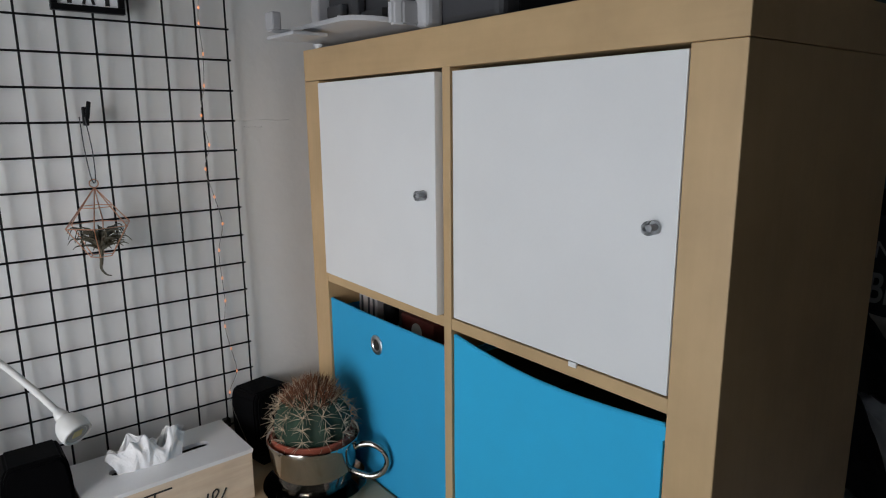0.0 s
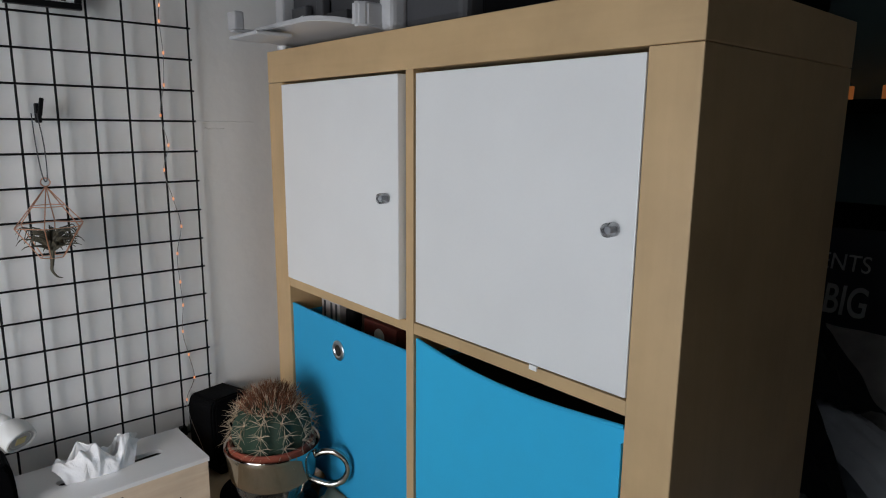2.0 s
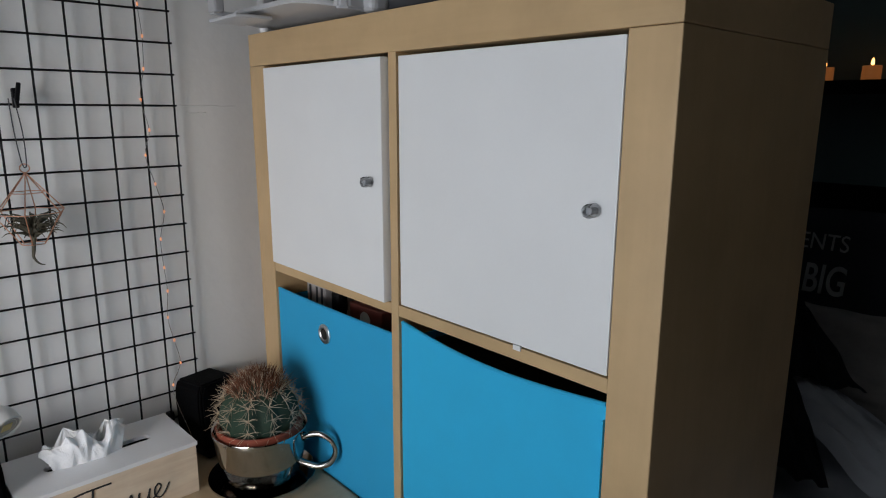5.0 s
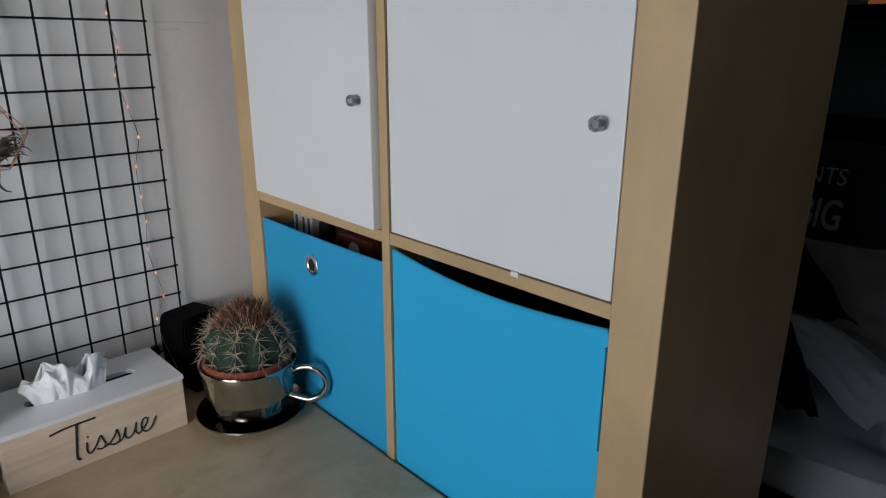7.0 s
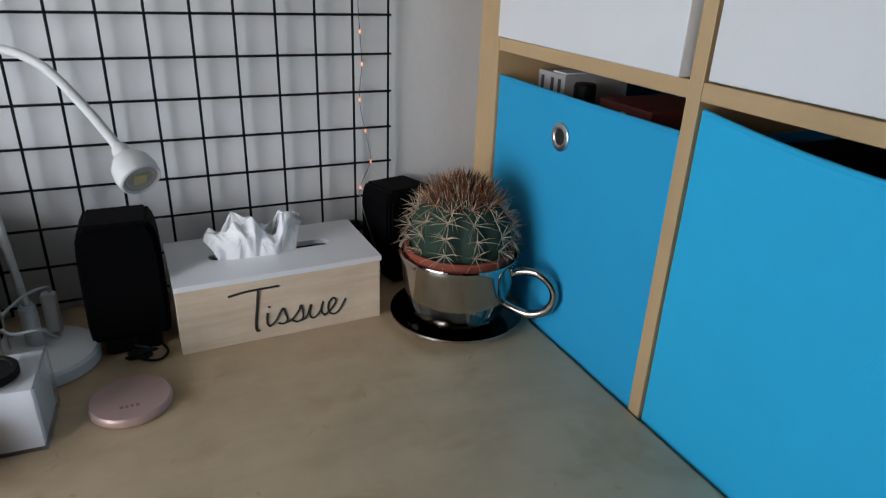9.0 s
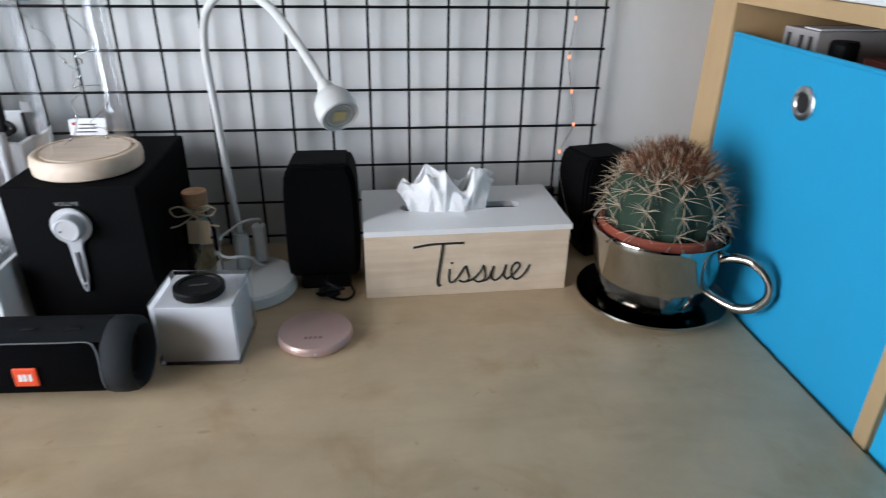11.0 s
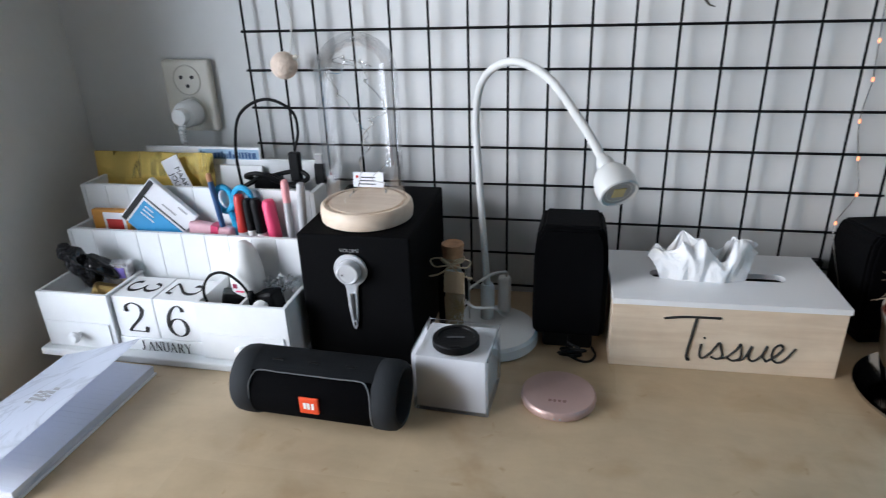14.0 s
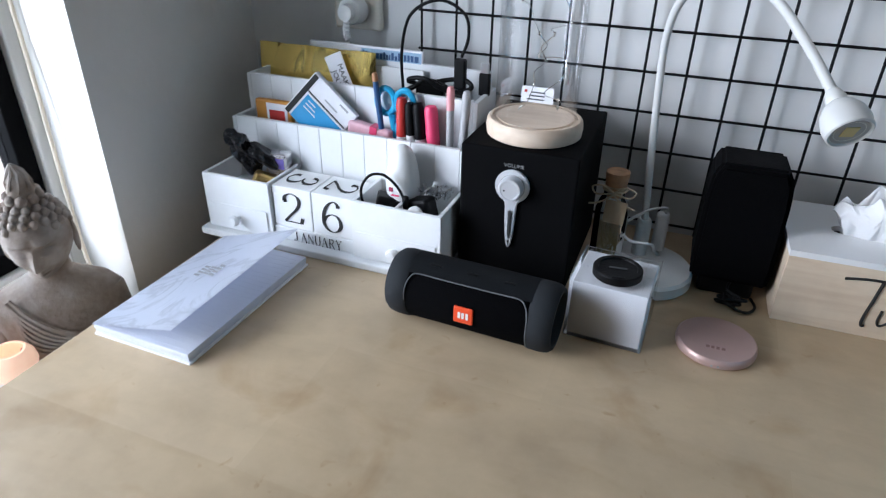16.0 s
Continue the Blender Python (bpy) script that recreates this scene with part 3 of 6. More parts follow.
stroke([(-0.004, 0.0165), (0.006, 0.020), (0.015, 0.030), (0.0185, 0.0375), (0.0205, 0.028), (0.020, 0.019), (0.013, 0.0155), (0.007, 0.0185)], 0.0013, tb, INK, ink_y)
stroke([(0.013, 0.0155), (0.024, 0.019), (0.031, 0.036), (0.029, 0.022), (0.034, 0.0165), (0.042, 0.024), (0.0465, 0.037), (0.044, 0.024), (0.048, 0.017)], 0.0013, tb, INK, ink_y)
stroke([(0.048, 0.017), (0.056, 0.024), (0.063, 0.034), (0.060, 0.0395), (0.054, 0.034), (0.0535, 0.022), (0.060, 0.0165), (0.068, 0.022), (0.076, 0.036)], 0.0013, tb, INK, ink_y)
add_lathe(stroke.bm, [(0.0013, -0.0006), (0.0013, 0.0012)], 10, pose(-0.020, 0, 0.043, 90, 0, 0))
part("lettering", stroke.bm, INK, tb, "black handwritten word Tissue", True)

# the tissue that stands out of the slot
TISSUE = mat("soft_tissue_paper", (0.86, 0.86, 0.86), 0.95, var=0.02, bump=0.3, fine=300)
tis = thing("tissue", (-0.3045, -0.109, DESK), 1.6, "crumpled white tissue standing out of the box", "tissue")


def crease(x):
    """A sharp fold: rises and falls in straight lines between -1 and 1."""
    return 2 * abs(2 * (x - math.floor(x + 0.5))) - 1


for s in range(3):
    bm = bmesh.new()
    nu, nv = 64, 26
    rows = []
    for j in range(nv + 1):
        v = j / nv
        row = []
        for i in range(nu + 1):
            u = i / nu
            x = -0.062 + 0.092 * u - 0.019 * v * (1 - u) ** 1.5 + 0.010 * v * v * u ** 3
            w0 = u + 0.15 * noise.noise((u * 4, 1.5, s))
            peak = 0.050 * math.exp(-((u - 0.20) / 0.30) ** 4) + 0.047 * math.exp(-((u - 0.58) / 0.28) ** 4) + 0.060 * math.exp(-((u - 0.92) / 0.15) ** 4)
            peak = min(peak, 0.066) * (0.92, 1, 0.84)[s] + 0.005 * noise.noise((u * 11, s * 2.0, 3)) + 0.004 * crease(w0 * 3 + s * 0.3)
            w = u + 0.10 * noise.noise((u * 3.0, v * 1.5, 5 + s)) + 0.05 * noise.noise((u * 7, v * 3, s))
            fold = 0.0075 * crease(w * 2.3 + 0.41 * s + 0.45 * v) * v * (0.5 + abs(noise.noise((u * 4, s, 2)))) + 0.0030 * crease(w * 5.2 - 0.8 * v + 0.4 * s) * (0.2 + v) * abs(noise.noise((u * 5, v * 2, s + 8))) * 2
            body = (s - 1) * (0.003 + 0.024 * math.sin(math.pi * min(1, 0.1 + 0.8 * u)) ** 0.6 * math.sin(math.pi * min(1, 0.12 + v * 0.78)))
            y = 0.068 + body + fold + 0.006 * v * noise.noise((u * 6 + s, v * 3, s * 3.1))
            row.append(bm.verts.new((x, y, 0.074 + peak * math.sin(0.5 * math.pi * v) ** 0.85)))
        rows.append(row)
    for a, b in zip(rows, rows[1:]):
        for i in range(nu):
            bm.faces.new((a[i], a[i + 1], b[i + 1], b[i]))
    part("ply", bm, TISSUE, tis, smooth=False)

# ---- cactus in a silver cup ----
MIRROR = mat("silvered_ceramic", (0.46, 0.44, 0.41), 0.05, 1.0, var=0.06, scale=20, bump=0.02, fine=30)
cup = thing("cup_and_saucer", (-0.089, -0.144, DESK), 0, "oversized silver-glazed teacup on its saucer", "planter")
part("saucer", lathe([(0.045, 0.0), (0.062, 0.001), (0.082, 0.010), (0.0872, 0.013), (0.0868, 0.0155), (0.080, 0.013), (0.056, 0.006), (0.0, 0.006)], 64), MIRROR, cup, "mirror-like silver saucer", True)
part("bowl", lathe([(0.046, 0.0075), (0.053, 0.010), (0.0605, 0.018), (0.0660, 0.034), (0.0712, 0.058), (0.0755, 0.090), (0.0775, 0.098), (0.0765, 0.1005), (0.0735, 0.099), (0.071, 0.090), (0.066, 0.05), (0.054, 0.02), (0.0, 0.018)], 64), MIRROR, cup, "mirror-like silver bowl", True)
ha = radians(-50)
hp = [(0.067, 0.078), (0.082, 0.087), (0.104, 0.090), (0.123, 0.079), (0.129, 0.060), (0.119, 0.041), (0.099, 0.032), (0.078, 0.035), (0.063, 0.040)]
part("handle", tube(glide([(r * math.cos(ha), r * math.sin(ha), z) for r, z in hp], 6), 0.0056, 14), MIRROR, cup, "looped silver handle", True)

cactus = thing("cactus", (-0.089, -0.144, DESK + 0.0235), 0, "round ribbed cactus with pale spines in a terracotta pot", "cactus")
TERRA = mat("terracotta", (0.25, 0.052, 0.025), 0.7, var=0.15, scale=25, bump=0.3)
part("pot", lathe([(0.040, 0.0), (0.058, 0.060), (0.0685, 0.064), (0.0698, 0.082), (0.068, 0.0845), (0.063, 0.083), (0.060, 0.066), (0.0, 0.064)], 48), TERRA, cactus, "terracotta pot rim", True)
GREEN = mat("cactus_green", (0.018, 0.042, 0.024), 0.8, var=0.25, scale=30, bump=0.3)
SPINE = mat("cactus_spine", (0.46, 0.36, 0.25), 0.6, var=0.3, scale=60, bump=0)
WOOL = mat("cactus_rusty_spine", (0.15, 0.055, 0.024), 0.9, var=0.4, scale=60, bump=0.3)
ribs, seg, nz = 11, 110, 22
bm = bmesh.new()
rows = []
CR, CZ, CH = 0.0605, 0.100, 0.056


def skin(a, ph):
    """A point on the ribbed body: angle a, height angle ph."""
    rib = 1 + 0.055 * math.cos(ribs * a) * math.cos(ph)
    return Vector((CR * rib * math.cos(ph) * math.cos(a), CR * rib * math.cos(ph) * math.sin(a), CZ + CH * math.sin(ph)))


for j in range(nz + 1):
    ph = radians(-62 + 150 * j / nz)
    rows.append([bm.verts.new(skin(2 * math.pi * i / seg, ph)) for i in range(seg)])
for a, b in zip(rows, rows[1:]):
    for i in range(seg):
        bm.faces.new((a[i], a[(i + 1) % seg], b[(i + 1) % seg], b[i]))
bm.faces.new(rows[-1])
part("body", bm, GREEN, cactus, smooth=True)
rnd = random.Random(7)


def spike(bm, p, d, length, r):
    d = d.normalized()
    o = d.orthogonal().normalized()
    w = d.cross(o)
    sag = Vector((0, 0, -0.10 * length))
    a = [bm.verts.new(p + r * (math.cos(k * 2.0944) * o + math.sin(k * 2.0944) * w)) for k in range(3)]
    mid = [bm.verts.new(p + d * length * 0.55 + 0.75 * r * (math.cos(k * 2.0944) * o + math.sin(k * 2.0944) * w)) for k in range(3)]
    tip = bm.verts.new(p + d * length + sag)
    for k in range(3):
        bm.faces.new((a[k], a[(k + 1) % 3], mid[(k + 1) % 3], mid[k]))
        bm.faces.new((mid[k], mid[(k + 1) % 3], tip))


pale, rust, areoles = bmesh.new(), bmesh.new(), bmesh.new()
for k in range(ribs):
    a = 2 * math.pi * k / ribs
    for j, pd in enumerate((-8, 12, 30, 46)):
        aa = a + rnd.uniform(-0.03, 0.03)
        p = skin(aa, radians(pd + rnd.uniform(-3, 3)))
        nrm = (p - Vector((0, 0, CZ))).normalized()
        t1 = nrm.cross(Vector((0, 0, 1))).normalized()
        t2 = nrm.cross(t1)
        bmesh.ops.create_icosphere(areoles, subdivisions=1, radius=0.0022, matrix=Matrix.Translation(p))
        for s in range(11):
            an = 2 * math.pi * s / 11 + rnd.uniform(-0.45, 0.45)
            d = t1 * math.cos(an) + t2 * math.sin(an) + nrm * rnd.uniform(0.40, 0.75)
            spike(pale, p, d, rnd.uniform(0.015, 0.035), 0.00052)
        spike(pale, p, nrm + Vector((0, 0, rnd.uniform(-0.2, 0.3))), rnd.uniform(0.016, 0.028), 0.0006)
for s in range(1150):
    a, ph = rnd.uniform(0, 6.2832), radians(rnd.uniform(42, 90))
    p = skin(a, ph)
    d = (p - Vector((0, 0, CZ - 0.02))).normalized() + Vector((rnd.uniform(-0.45, 0.45), rnd.uniform(-0.45, 0.45), rnd.uniform(0, 0.4)))
    spike(rust if rnd.random() < 0.8 else pale, p, d, rnd.uniform(0.012, 0.032), 0.0005)
tagged(part("spine_cover", pale, SPINE, cactus, "pale star-shaped spines"), kind="stuff")
tagged(part("crown_bristle", rust, WOOL, cactus, "rust-brown spines on the crown"), kind="stuff")
tagged(part("areole_wool", areoles, mat("areole_wool", (0.45, 0.33, 0.22), 0.9), cactus), kind="stuff")


# ---- satellite loudspeakers ----
def satellite(loc, rz, lean, k=1.0):
    t = thing("loudspeaker", loc, rz, "black satellite loudspeaker with a cloth front and a cable", "loudspeaker", "desk loudspeakers")
    m = pose(0, 0, 0.022, lean, 0, 0)
    out = [(-0.041, 0.0), (0.041, 0.0), (0.043, 0.02), (0.0425, 0.11), (0.040, 0.138), (0.033, 0.152), (-0.033, 0.152), (-0.040, 0.138), (-0.0425, 0.11), (-0.043, 0.02)]
    out = [(x, y * k) for x, y in out]
    part("cabinet", prism(out, 0.0, 0.072, m @ pose(0, 0.078, 0, 90, 0, 0), 0.003), BLACK_SATIN, t, smooth=False)
    part("grille", prism([(x * 0.94, 0.004 + y * 0.95) for x, y in out], 0.0, 0.007, m @ pose(0, 0.0065, 0, 90, 0, 0), 0.003), BLACK_CLOTH, t, "black cloth grille")
    part("foot", box(-0.030, 0.030, 0.012, 0.075, 0.0, 0.024, 0.004), BLACK, t)
    pts = [(0.004, 0.012, 0.020), (0.002, -0.004, 0.018)]
    for i in range(15):
        a = 2.6 * i
        pts.append((0.006 + (0.010 + 0.0006 * i) * math.cos(a), -0.014 + 0.008 * math.sin(a), 0.006 + 0.0045 * (1 + math.cos(a * 0.6))))
    pts += [(0.026, -0.020, 0.003), (0.034, -0.006, 0.003), (0.030, 0.012, 0.003)]
    part("cable", tube(glide(pts, 8), 0.0016, 6), BLACK, t, "bundled black cable", True)
    return t


satellite((-0.476, -0.096, DESK), 0, -4, 0.91)
satellite((-0.100, -0.030, DESK), 12, -4, 0.79)

# ---- desk lamp ----
lamp = thing("desk_lamp", (-0.570, -0.076, DESK), 0, "white gooseneck desk lamp with a small round head", "desk lamp")
LAMP_WHITE = mat("white_lamp_enamel", (0.63, 0.63, 0.61), 0.3, var=0.02, bump=0.02)
part("base", lathe([(0.055, 0), (0.058, 0.002), (0.058, 0.014), (0.055, 0.0175), (0.0, 0.019)], 56), LAMP_WHITE, lamp, smooth=True)
part("socket", lathe([(0.009, 0.017), (0.009, 0.062), (0.007, 0.066)], 20, pose(-0.008, 0.022, 0)), LAMP_WHITE, lamp)
O = Vector((-0.570, -0.076, DESK))
neck = [Vector(p) - O for p in [(-0.578, -0.054, 0.82), (-0.584, -0.046, 0.89), (-0.590, -0.036, 0.965), (-0.592, -0.038, 1.036), (-0.578, -0.060, 1.080), (-0.545, -0.092, 1.100), (-0.507, -0.130, 1.090), (-0.475, -0.178, 1.060), (-0.4525, -0.2154, 1.0323)]]
line = glide(neck, 26)
part("gooseneck", tube(line, [0.0041 + 0.0003 * (i % 2) for i in range(len(line))], 12), LAMP_WHITE, lamp, "white ribbed gooseneck", True)
hd = Vector((-0.440, -0.262, 1.006)) - Vector((-0.464, -0.210, 1.042))
hm = Matrix.Translation(neck[-1]) @ hd.to_track_quat("Z", "Y").to_matrix().to_4x4()
head = part("head", lathe([(0.0055, -0.008), (0.010, 0.0), (0.012, 0.008), (0.0105, 0.013), (0.018, 0.019), (0.0245, 0.030), (0.0268, 0.043), (0.0255, 0.056), (0.0235, 0.0575), (0.0215, 0.055), (0.0, 0.053)], 36, hm @ Matrix.Scale(0.67, 4)), LAMP_WHITE, lamp, "white round lamp head", True)
part("reflector", lathe([(0.0208, 0.0545), (0.0205, 0.0555), (0.013, 0.0535), (0.0, 0.0532)], 32, hm @ Matrix.Scale(0.67, 4)), GREY_PLASTIC, head, "grey reflector ring", True)
part("led", box(-0.008, 0.008, -0.008, 0.008, 0.0538, 0.0560, 0.0005, 1, hm @ Matrix.Scale(0.67, 4)), mat("yellow_led", (0.62, 0.52, 0.25), 0.4), head, "yellow LED chip")
part("cord", tube(glide([(0.045, -0.0, 0.012), (0.028, 0.025, 0.010), (0.010, 0.02, 0.025), (0.005, -0.012, 0.05), (-0.02, -0.02, 0.055), (-0.030, -0.006, 0.066), (-0.005, 0.012, 0.082), (0.014, 0.03, 0.080), (0.014, 0.040, 0.068)], 8), 0.0017, 8), LAMP_WHITE, lamp, "white cord", True)
part("inline_switch", box(0.004, 0.020, 0.030, 0.045, 0.020, 0.070, 0.004, 3), LAMP_WHITE, lamp, "white inline adapter")

# ---- subwoofer ----
sub = thing("subwoofer", (-0.714, -0.157, DESK), 0, "black vinyl subwoofer with a chrome volume knob", "subwoofer")
part("cabinet", box(-0.0655, 0.0655, 0, 0.180, 0.004, 0.167, 0.0025, 3), BLACK_SATIN, sub)
for x in (-0.05, 0.05):
    for y in (0.02, 0.155):
        part("foot", lathe([(0.008, 0), (0.008, 0.0045)], 14, pose(x, y, 0)), BLACK, sub)
plate = [(0.0195 * math.cos(radians(a)), 0.0195 * math.sin(radians(a))) for a in range(-66, 247, 6)]
plate += [(-0.0066, -0.024), (-0.0060, -0.040), (-0.0048, -0.058), (-0.0028, -0.072), (0.0, -0.0765), (0.0028, -0.072), (0.0048, -0.058), (0.0060, -0.040), (0.0066, -0.024)]
kp = part("keyhole_plate", prism(plate, 0, 0.004, pose(-0.004, 0.0, 0.126, 90, 0, 0), 0.001), SILVER_PAINT, sub, "satin silver keyhole plate")
part("ridge", prism([(-0.0022, -0.028), (-0.0016, -0.058), (0.0, -0.064), (0.0016, -0.058), (0.0022, -0.028)], 0.0038, 0.0056, pose(-0.004, 0.0, 0.126, 90, 0, 0), 0.0005), SILVER, kp)
part("slot", prism([(-0.0012, -0.066), (0.0, -0.073), (0.0012, -0.066)], 0.0038, 0.0043, pose(-0.004, 0.0, 0.126, 90, 0, 0)), INK, kp)
part("ring_groove", lathe([(0.0146, 0.0), (0.0146, 0.0046), (0.0138, 0.0046)], 40, pose(-0.004, 0, 0.126, 90, 0, 0), cap=False), GREY_PLASTIC, kp, smooth=True)
kn = part("volume_knob", lathe([(0.0138, 0.004), (0.0138, 0.011), (0.0122, 0.0142), (0.0105, 0.0145), (0.0098, 0.0138), (0.0, 0.0138)], 36, pose(-0.004, 0, 0.126, 90, 0, 0)), SILVER_PAINT, sub, "satin silver volume knob", True)
part("pointer", box(-0.0105, -0.0090, -0.0152, -0.0142, 0.1245, 0.1260), INK, kn)
part("lettering", lettering("VOLUME", 0.0058, pose(-0.004, -0.0004, 0.149) @ FACE_SOUTH, 0.0002), mat("silver_print", (0.26, 0.26, 0.26), 0.5), sub, "silver printed word VOLUME")

# ---- glass dome ----
dome = thing("glass_dome", (-0.714, -0.096, DESK + 0.167), 0, "glass dome holding a wire of lights, on wood", "glass dome")
part("base", lathe([(0.050, 0), (0.0535, 0.002), (0.0545, 0.011), (0.0535, 0.018), (0.051, 0.0205), (0.0480, 0.0205), (0.0477, 0.0175), (0.0435, 0.0175), (0.043, 0.0205), (0.0, 0.0205)], 56), PALE_WOOD, dome, "pale turned wooden base", True)
DOME_R, DOME_Z = 0.0452, 0.163
prof = [(DOME_R, 0.018), (DOME_R, 0.06), (DOME_R, DOME_Z)] + [(DOME_R * math.cos(radians(a)), DOME_Z + DOME_R * math.sin(radians(a))) for a in range(8, 90, 8)] + [(0.0004, DOME_Z + DOME_R)]
DOME_GLASS = glassy("dome_glass", (0.985, 0.988, 0.99), 0.04, 1.45, True, 0.42)
gl = part("dome", lathe(prof, 56, cap=False), DOME_GLASS, dome, "clear glass dome", True)
gl.visible_shadow = False
WIRE = mat("silver_thread_wire", (0.75, 0.75, 0.74), 0.25, 1.0, bump=0)
rnd = random.Random(11)
pts = []
for i in range(34):
    u = i / 33
    a, r = 9.5 * u + rnd.uniform(-0.5, 0.5), rnd.uniform(0.010, 0.036)
    pts.append((r * math.cos(a), r * math.sin(a), 0.026 + 0.160 * (0.5 - 0.5 * math.cos(2 * math.pi * u)) ** 0.8 + rnd.uniform(-0.008, 0.008)))
part("light_wire", tube(glide(pts, 6), 0.0005, 5), WIRE, dome, "thin silver wire", True)
bm = bmesh.new()
for p in pts[::2]:
    bmesh.ops.create_icosphere(bm, subdivisions=1, radius=0.0016, matrix=Matrix.Translation(p) @ Matrix.Diagonal((1, 1, 1.7, 1)))
tagged(part("light_bead", bm, glassy("led_bead", (1, 0.97, 0.9), 0.1), dome, smooth=True), kind="stuff")
tg = part("paper_label", box(-0.019, 0.019, 0.0, 0.0006, 0.0, 0.018), CARD, dome, "small printed paper label", m=pose(-0.007, 0.031, 0.0260, -8, 0, 0))
bm = bmesh.new()
for i in range(3):
    add_box(bm, -0.012 + 0.002 * i, 0.009, -0.0006, -0.0001, 0.003 + 0.004 * i, 0.0044 + 0.004 * i)
part("print_bar", bm, DARK_GREY, tg)
part("red_mark", box(-0.0155, -0.0125, -0.0006, -0.0001, 0.011, 0.014), mat("red_print", (0.5, 0.04, 0.03), 0.5), tg)

# ---- cylindrical bluetooth speaker ----
bs = thing("bluetooth_speaker", (-0.7245, -0.254, DESK + 0.0369), -2.5, "black cylindrical bluetooth speaker with an orange-red badge", "speaker")
AX = pose(0, 0, 0, 0, 90, 0)
RUBBER = mat("dark_grey_rubber", (0.015, 0.017, 0.0195), 0.8, var=0.08, bump=0.15, fine=500, spec=0.3)
part("grille", lathe([(0.0325, -0.074), (0.0345, -0.070), (0.0345, 0.070), (0.0325, 0.074)], 48, AX), BLACK_CLOTH, bs, "black woven grille", True)
for s in (-1, 1):
    prof = [(0.0348, 0.065), (0.0360, 0.0665), (0.0362, 0.078), (0.0350, 0.086), (0.0318, 0.0900), (0.0280, 0.0900), (0.0265, 0.087), (0.0262, 0.080), (0.0262, 0.074), (0.0348, 0.065)]
    cap = part("end_cap", lathe([(r, s * z) for r, z in prof], 48, AX, cap=False), RUBBER, bs, "dark grey rubber end", True)
    part("radiator", lathe([(0.0262, s * 0.0755), (0.021, s * 0.0785), (0.017, s * 0.0765), (0.0, s * 0.0775)], 36, AX, cap=False), BLACK, cap, "black passive radiator", True)
# the grey spine along the top, between the ends
bm = bmesh.new()
rows = []
for i in range(17):
    a = radians(50 + 120 * i / 16)
    rows.append([bm.verts.new((x, -math.cos(a) * 0.0362, math.sin(a) * 0.0362)) for x in (-0.066, 0.066)])
for a, b in zip(rows, rows[1:]):
    bm.faces.new((a[0], a[1], b[1], b[0]))
bmesh.ops.solidify(bm, geom=bm.faces[:], thickness=0.0025)
spine = part("spine", bm, RUBBER, bs, "dark grey rubber spine with buttons", True)
for x in (-0.04, 0.0, 0.04):
    part("button", box(x - 0.006, x + 0.006, -0.0125, -0.0095, 0.0343, 0.0358, 0.0006), BLACK, spine)
ea = radians(50)
ry, rz = -math.cos(ea) * 0.0366, math.sin(ea) * 0.0366
edge = [(-0.0660, -0.0352, 0.000), (-0.0655, -0.0330, 0.015), (-0.0625, -0.0276, 0.0240), (-0.056, ry, rz), (-0.03, ry, rz), (0.0, ry, rz), (0.03, ry, rz), (0.054, ry, rz), (0.0615, -0.0276, 0.0240), (0.0652, -0.0328, 0.0155), (0.0660, -0.0358, 0.0), (0.0660, -0.0342, -0.012), (0.0660, -0.029, -0.0215)]
part("trim_line", tube(glide(edge, 8), 0.0007, 8), mat("mid_grey_trim", (0.11, 0.115, 0.12), 0.6), bs, "grey trim line", True)
ORANGE = mat("orange_red_badge", (0.75, 0.07, 0.015), 0.4, var=0.05, bump=0)
bd = part("badge", box(-0.0105, 0.0105, -0.0362, -0.0340, -0.0155, 0.0035, 0.0012), ORANGE, bs, "orange-red square badge", m=pose(0.001, 0, 0.006, -1, 0, 0))
for x in (-0.0055, -0.0015, 0.0030):
    part("badge_bar", box(x, x + 0.0028, -0.0367, -0.0361, -0.0095, -0.0025), WHITE_PLASTIC, bd)


# ---- clear case with lens cap ----
case = thing("clear_case", (-0.591, -0.195, DESK), -3.0, "clear plastic case round a white card cube", "case")
CLEAR = glassy("clear_case_plastic", (0.97, 0.98, 0.98), 0.04, 1.45, True)
part("card", box(-0.0375, 0.0375, -0.0345, 0.0345, 0.003, 0.0665, 0.0008), CARD, case, "white folded card")
sh = part("shell", box(-0.0405, 0.0405, -0.0375, 0.0375, 0.0006, 0.0705, 0.0015), CLEAR, case, "clear plastic shell")
sh.visible_shadow = False
for x in (-0.0402, 0.0402):
    part("edge", box(x - 0.0006, x + 0.0006, -0.038, 0.038, 0.0695, 0.0711), glassy("edge_plastic", (0.8, 0.82, 0.83), 0.2), case)
lc = thing("lens_cap", (-0.590, -0.206, DESK + 0.0712), 8, "black camera lens cap lying on the clear case", "lens cap")
part("disc", lathe([(0.0242, 0), (0.0249, 0.0008), (0.0249, 0.0072), (0.0238, 0.0085), (0.0195, 0.0085), (0.0190, 0.0070), (0.0, 0.0070)], 48), BLACK, lc, smooth=True)
for s in (-1, 1):
    part("grip", box(-0.006, 0.006, s * 0.0205 - 0.002, s * 0.0205 + 0.002, 0.0075, 0.0092, 0.0006), BLACK, lc)
part("mark_bar", box(-0.009, 0.009, -0.002, 0.001, 0.0078, 0.0080), DARK_GREY, lc)

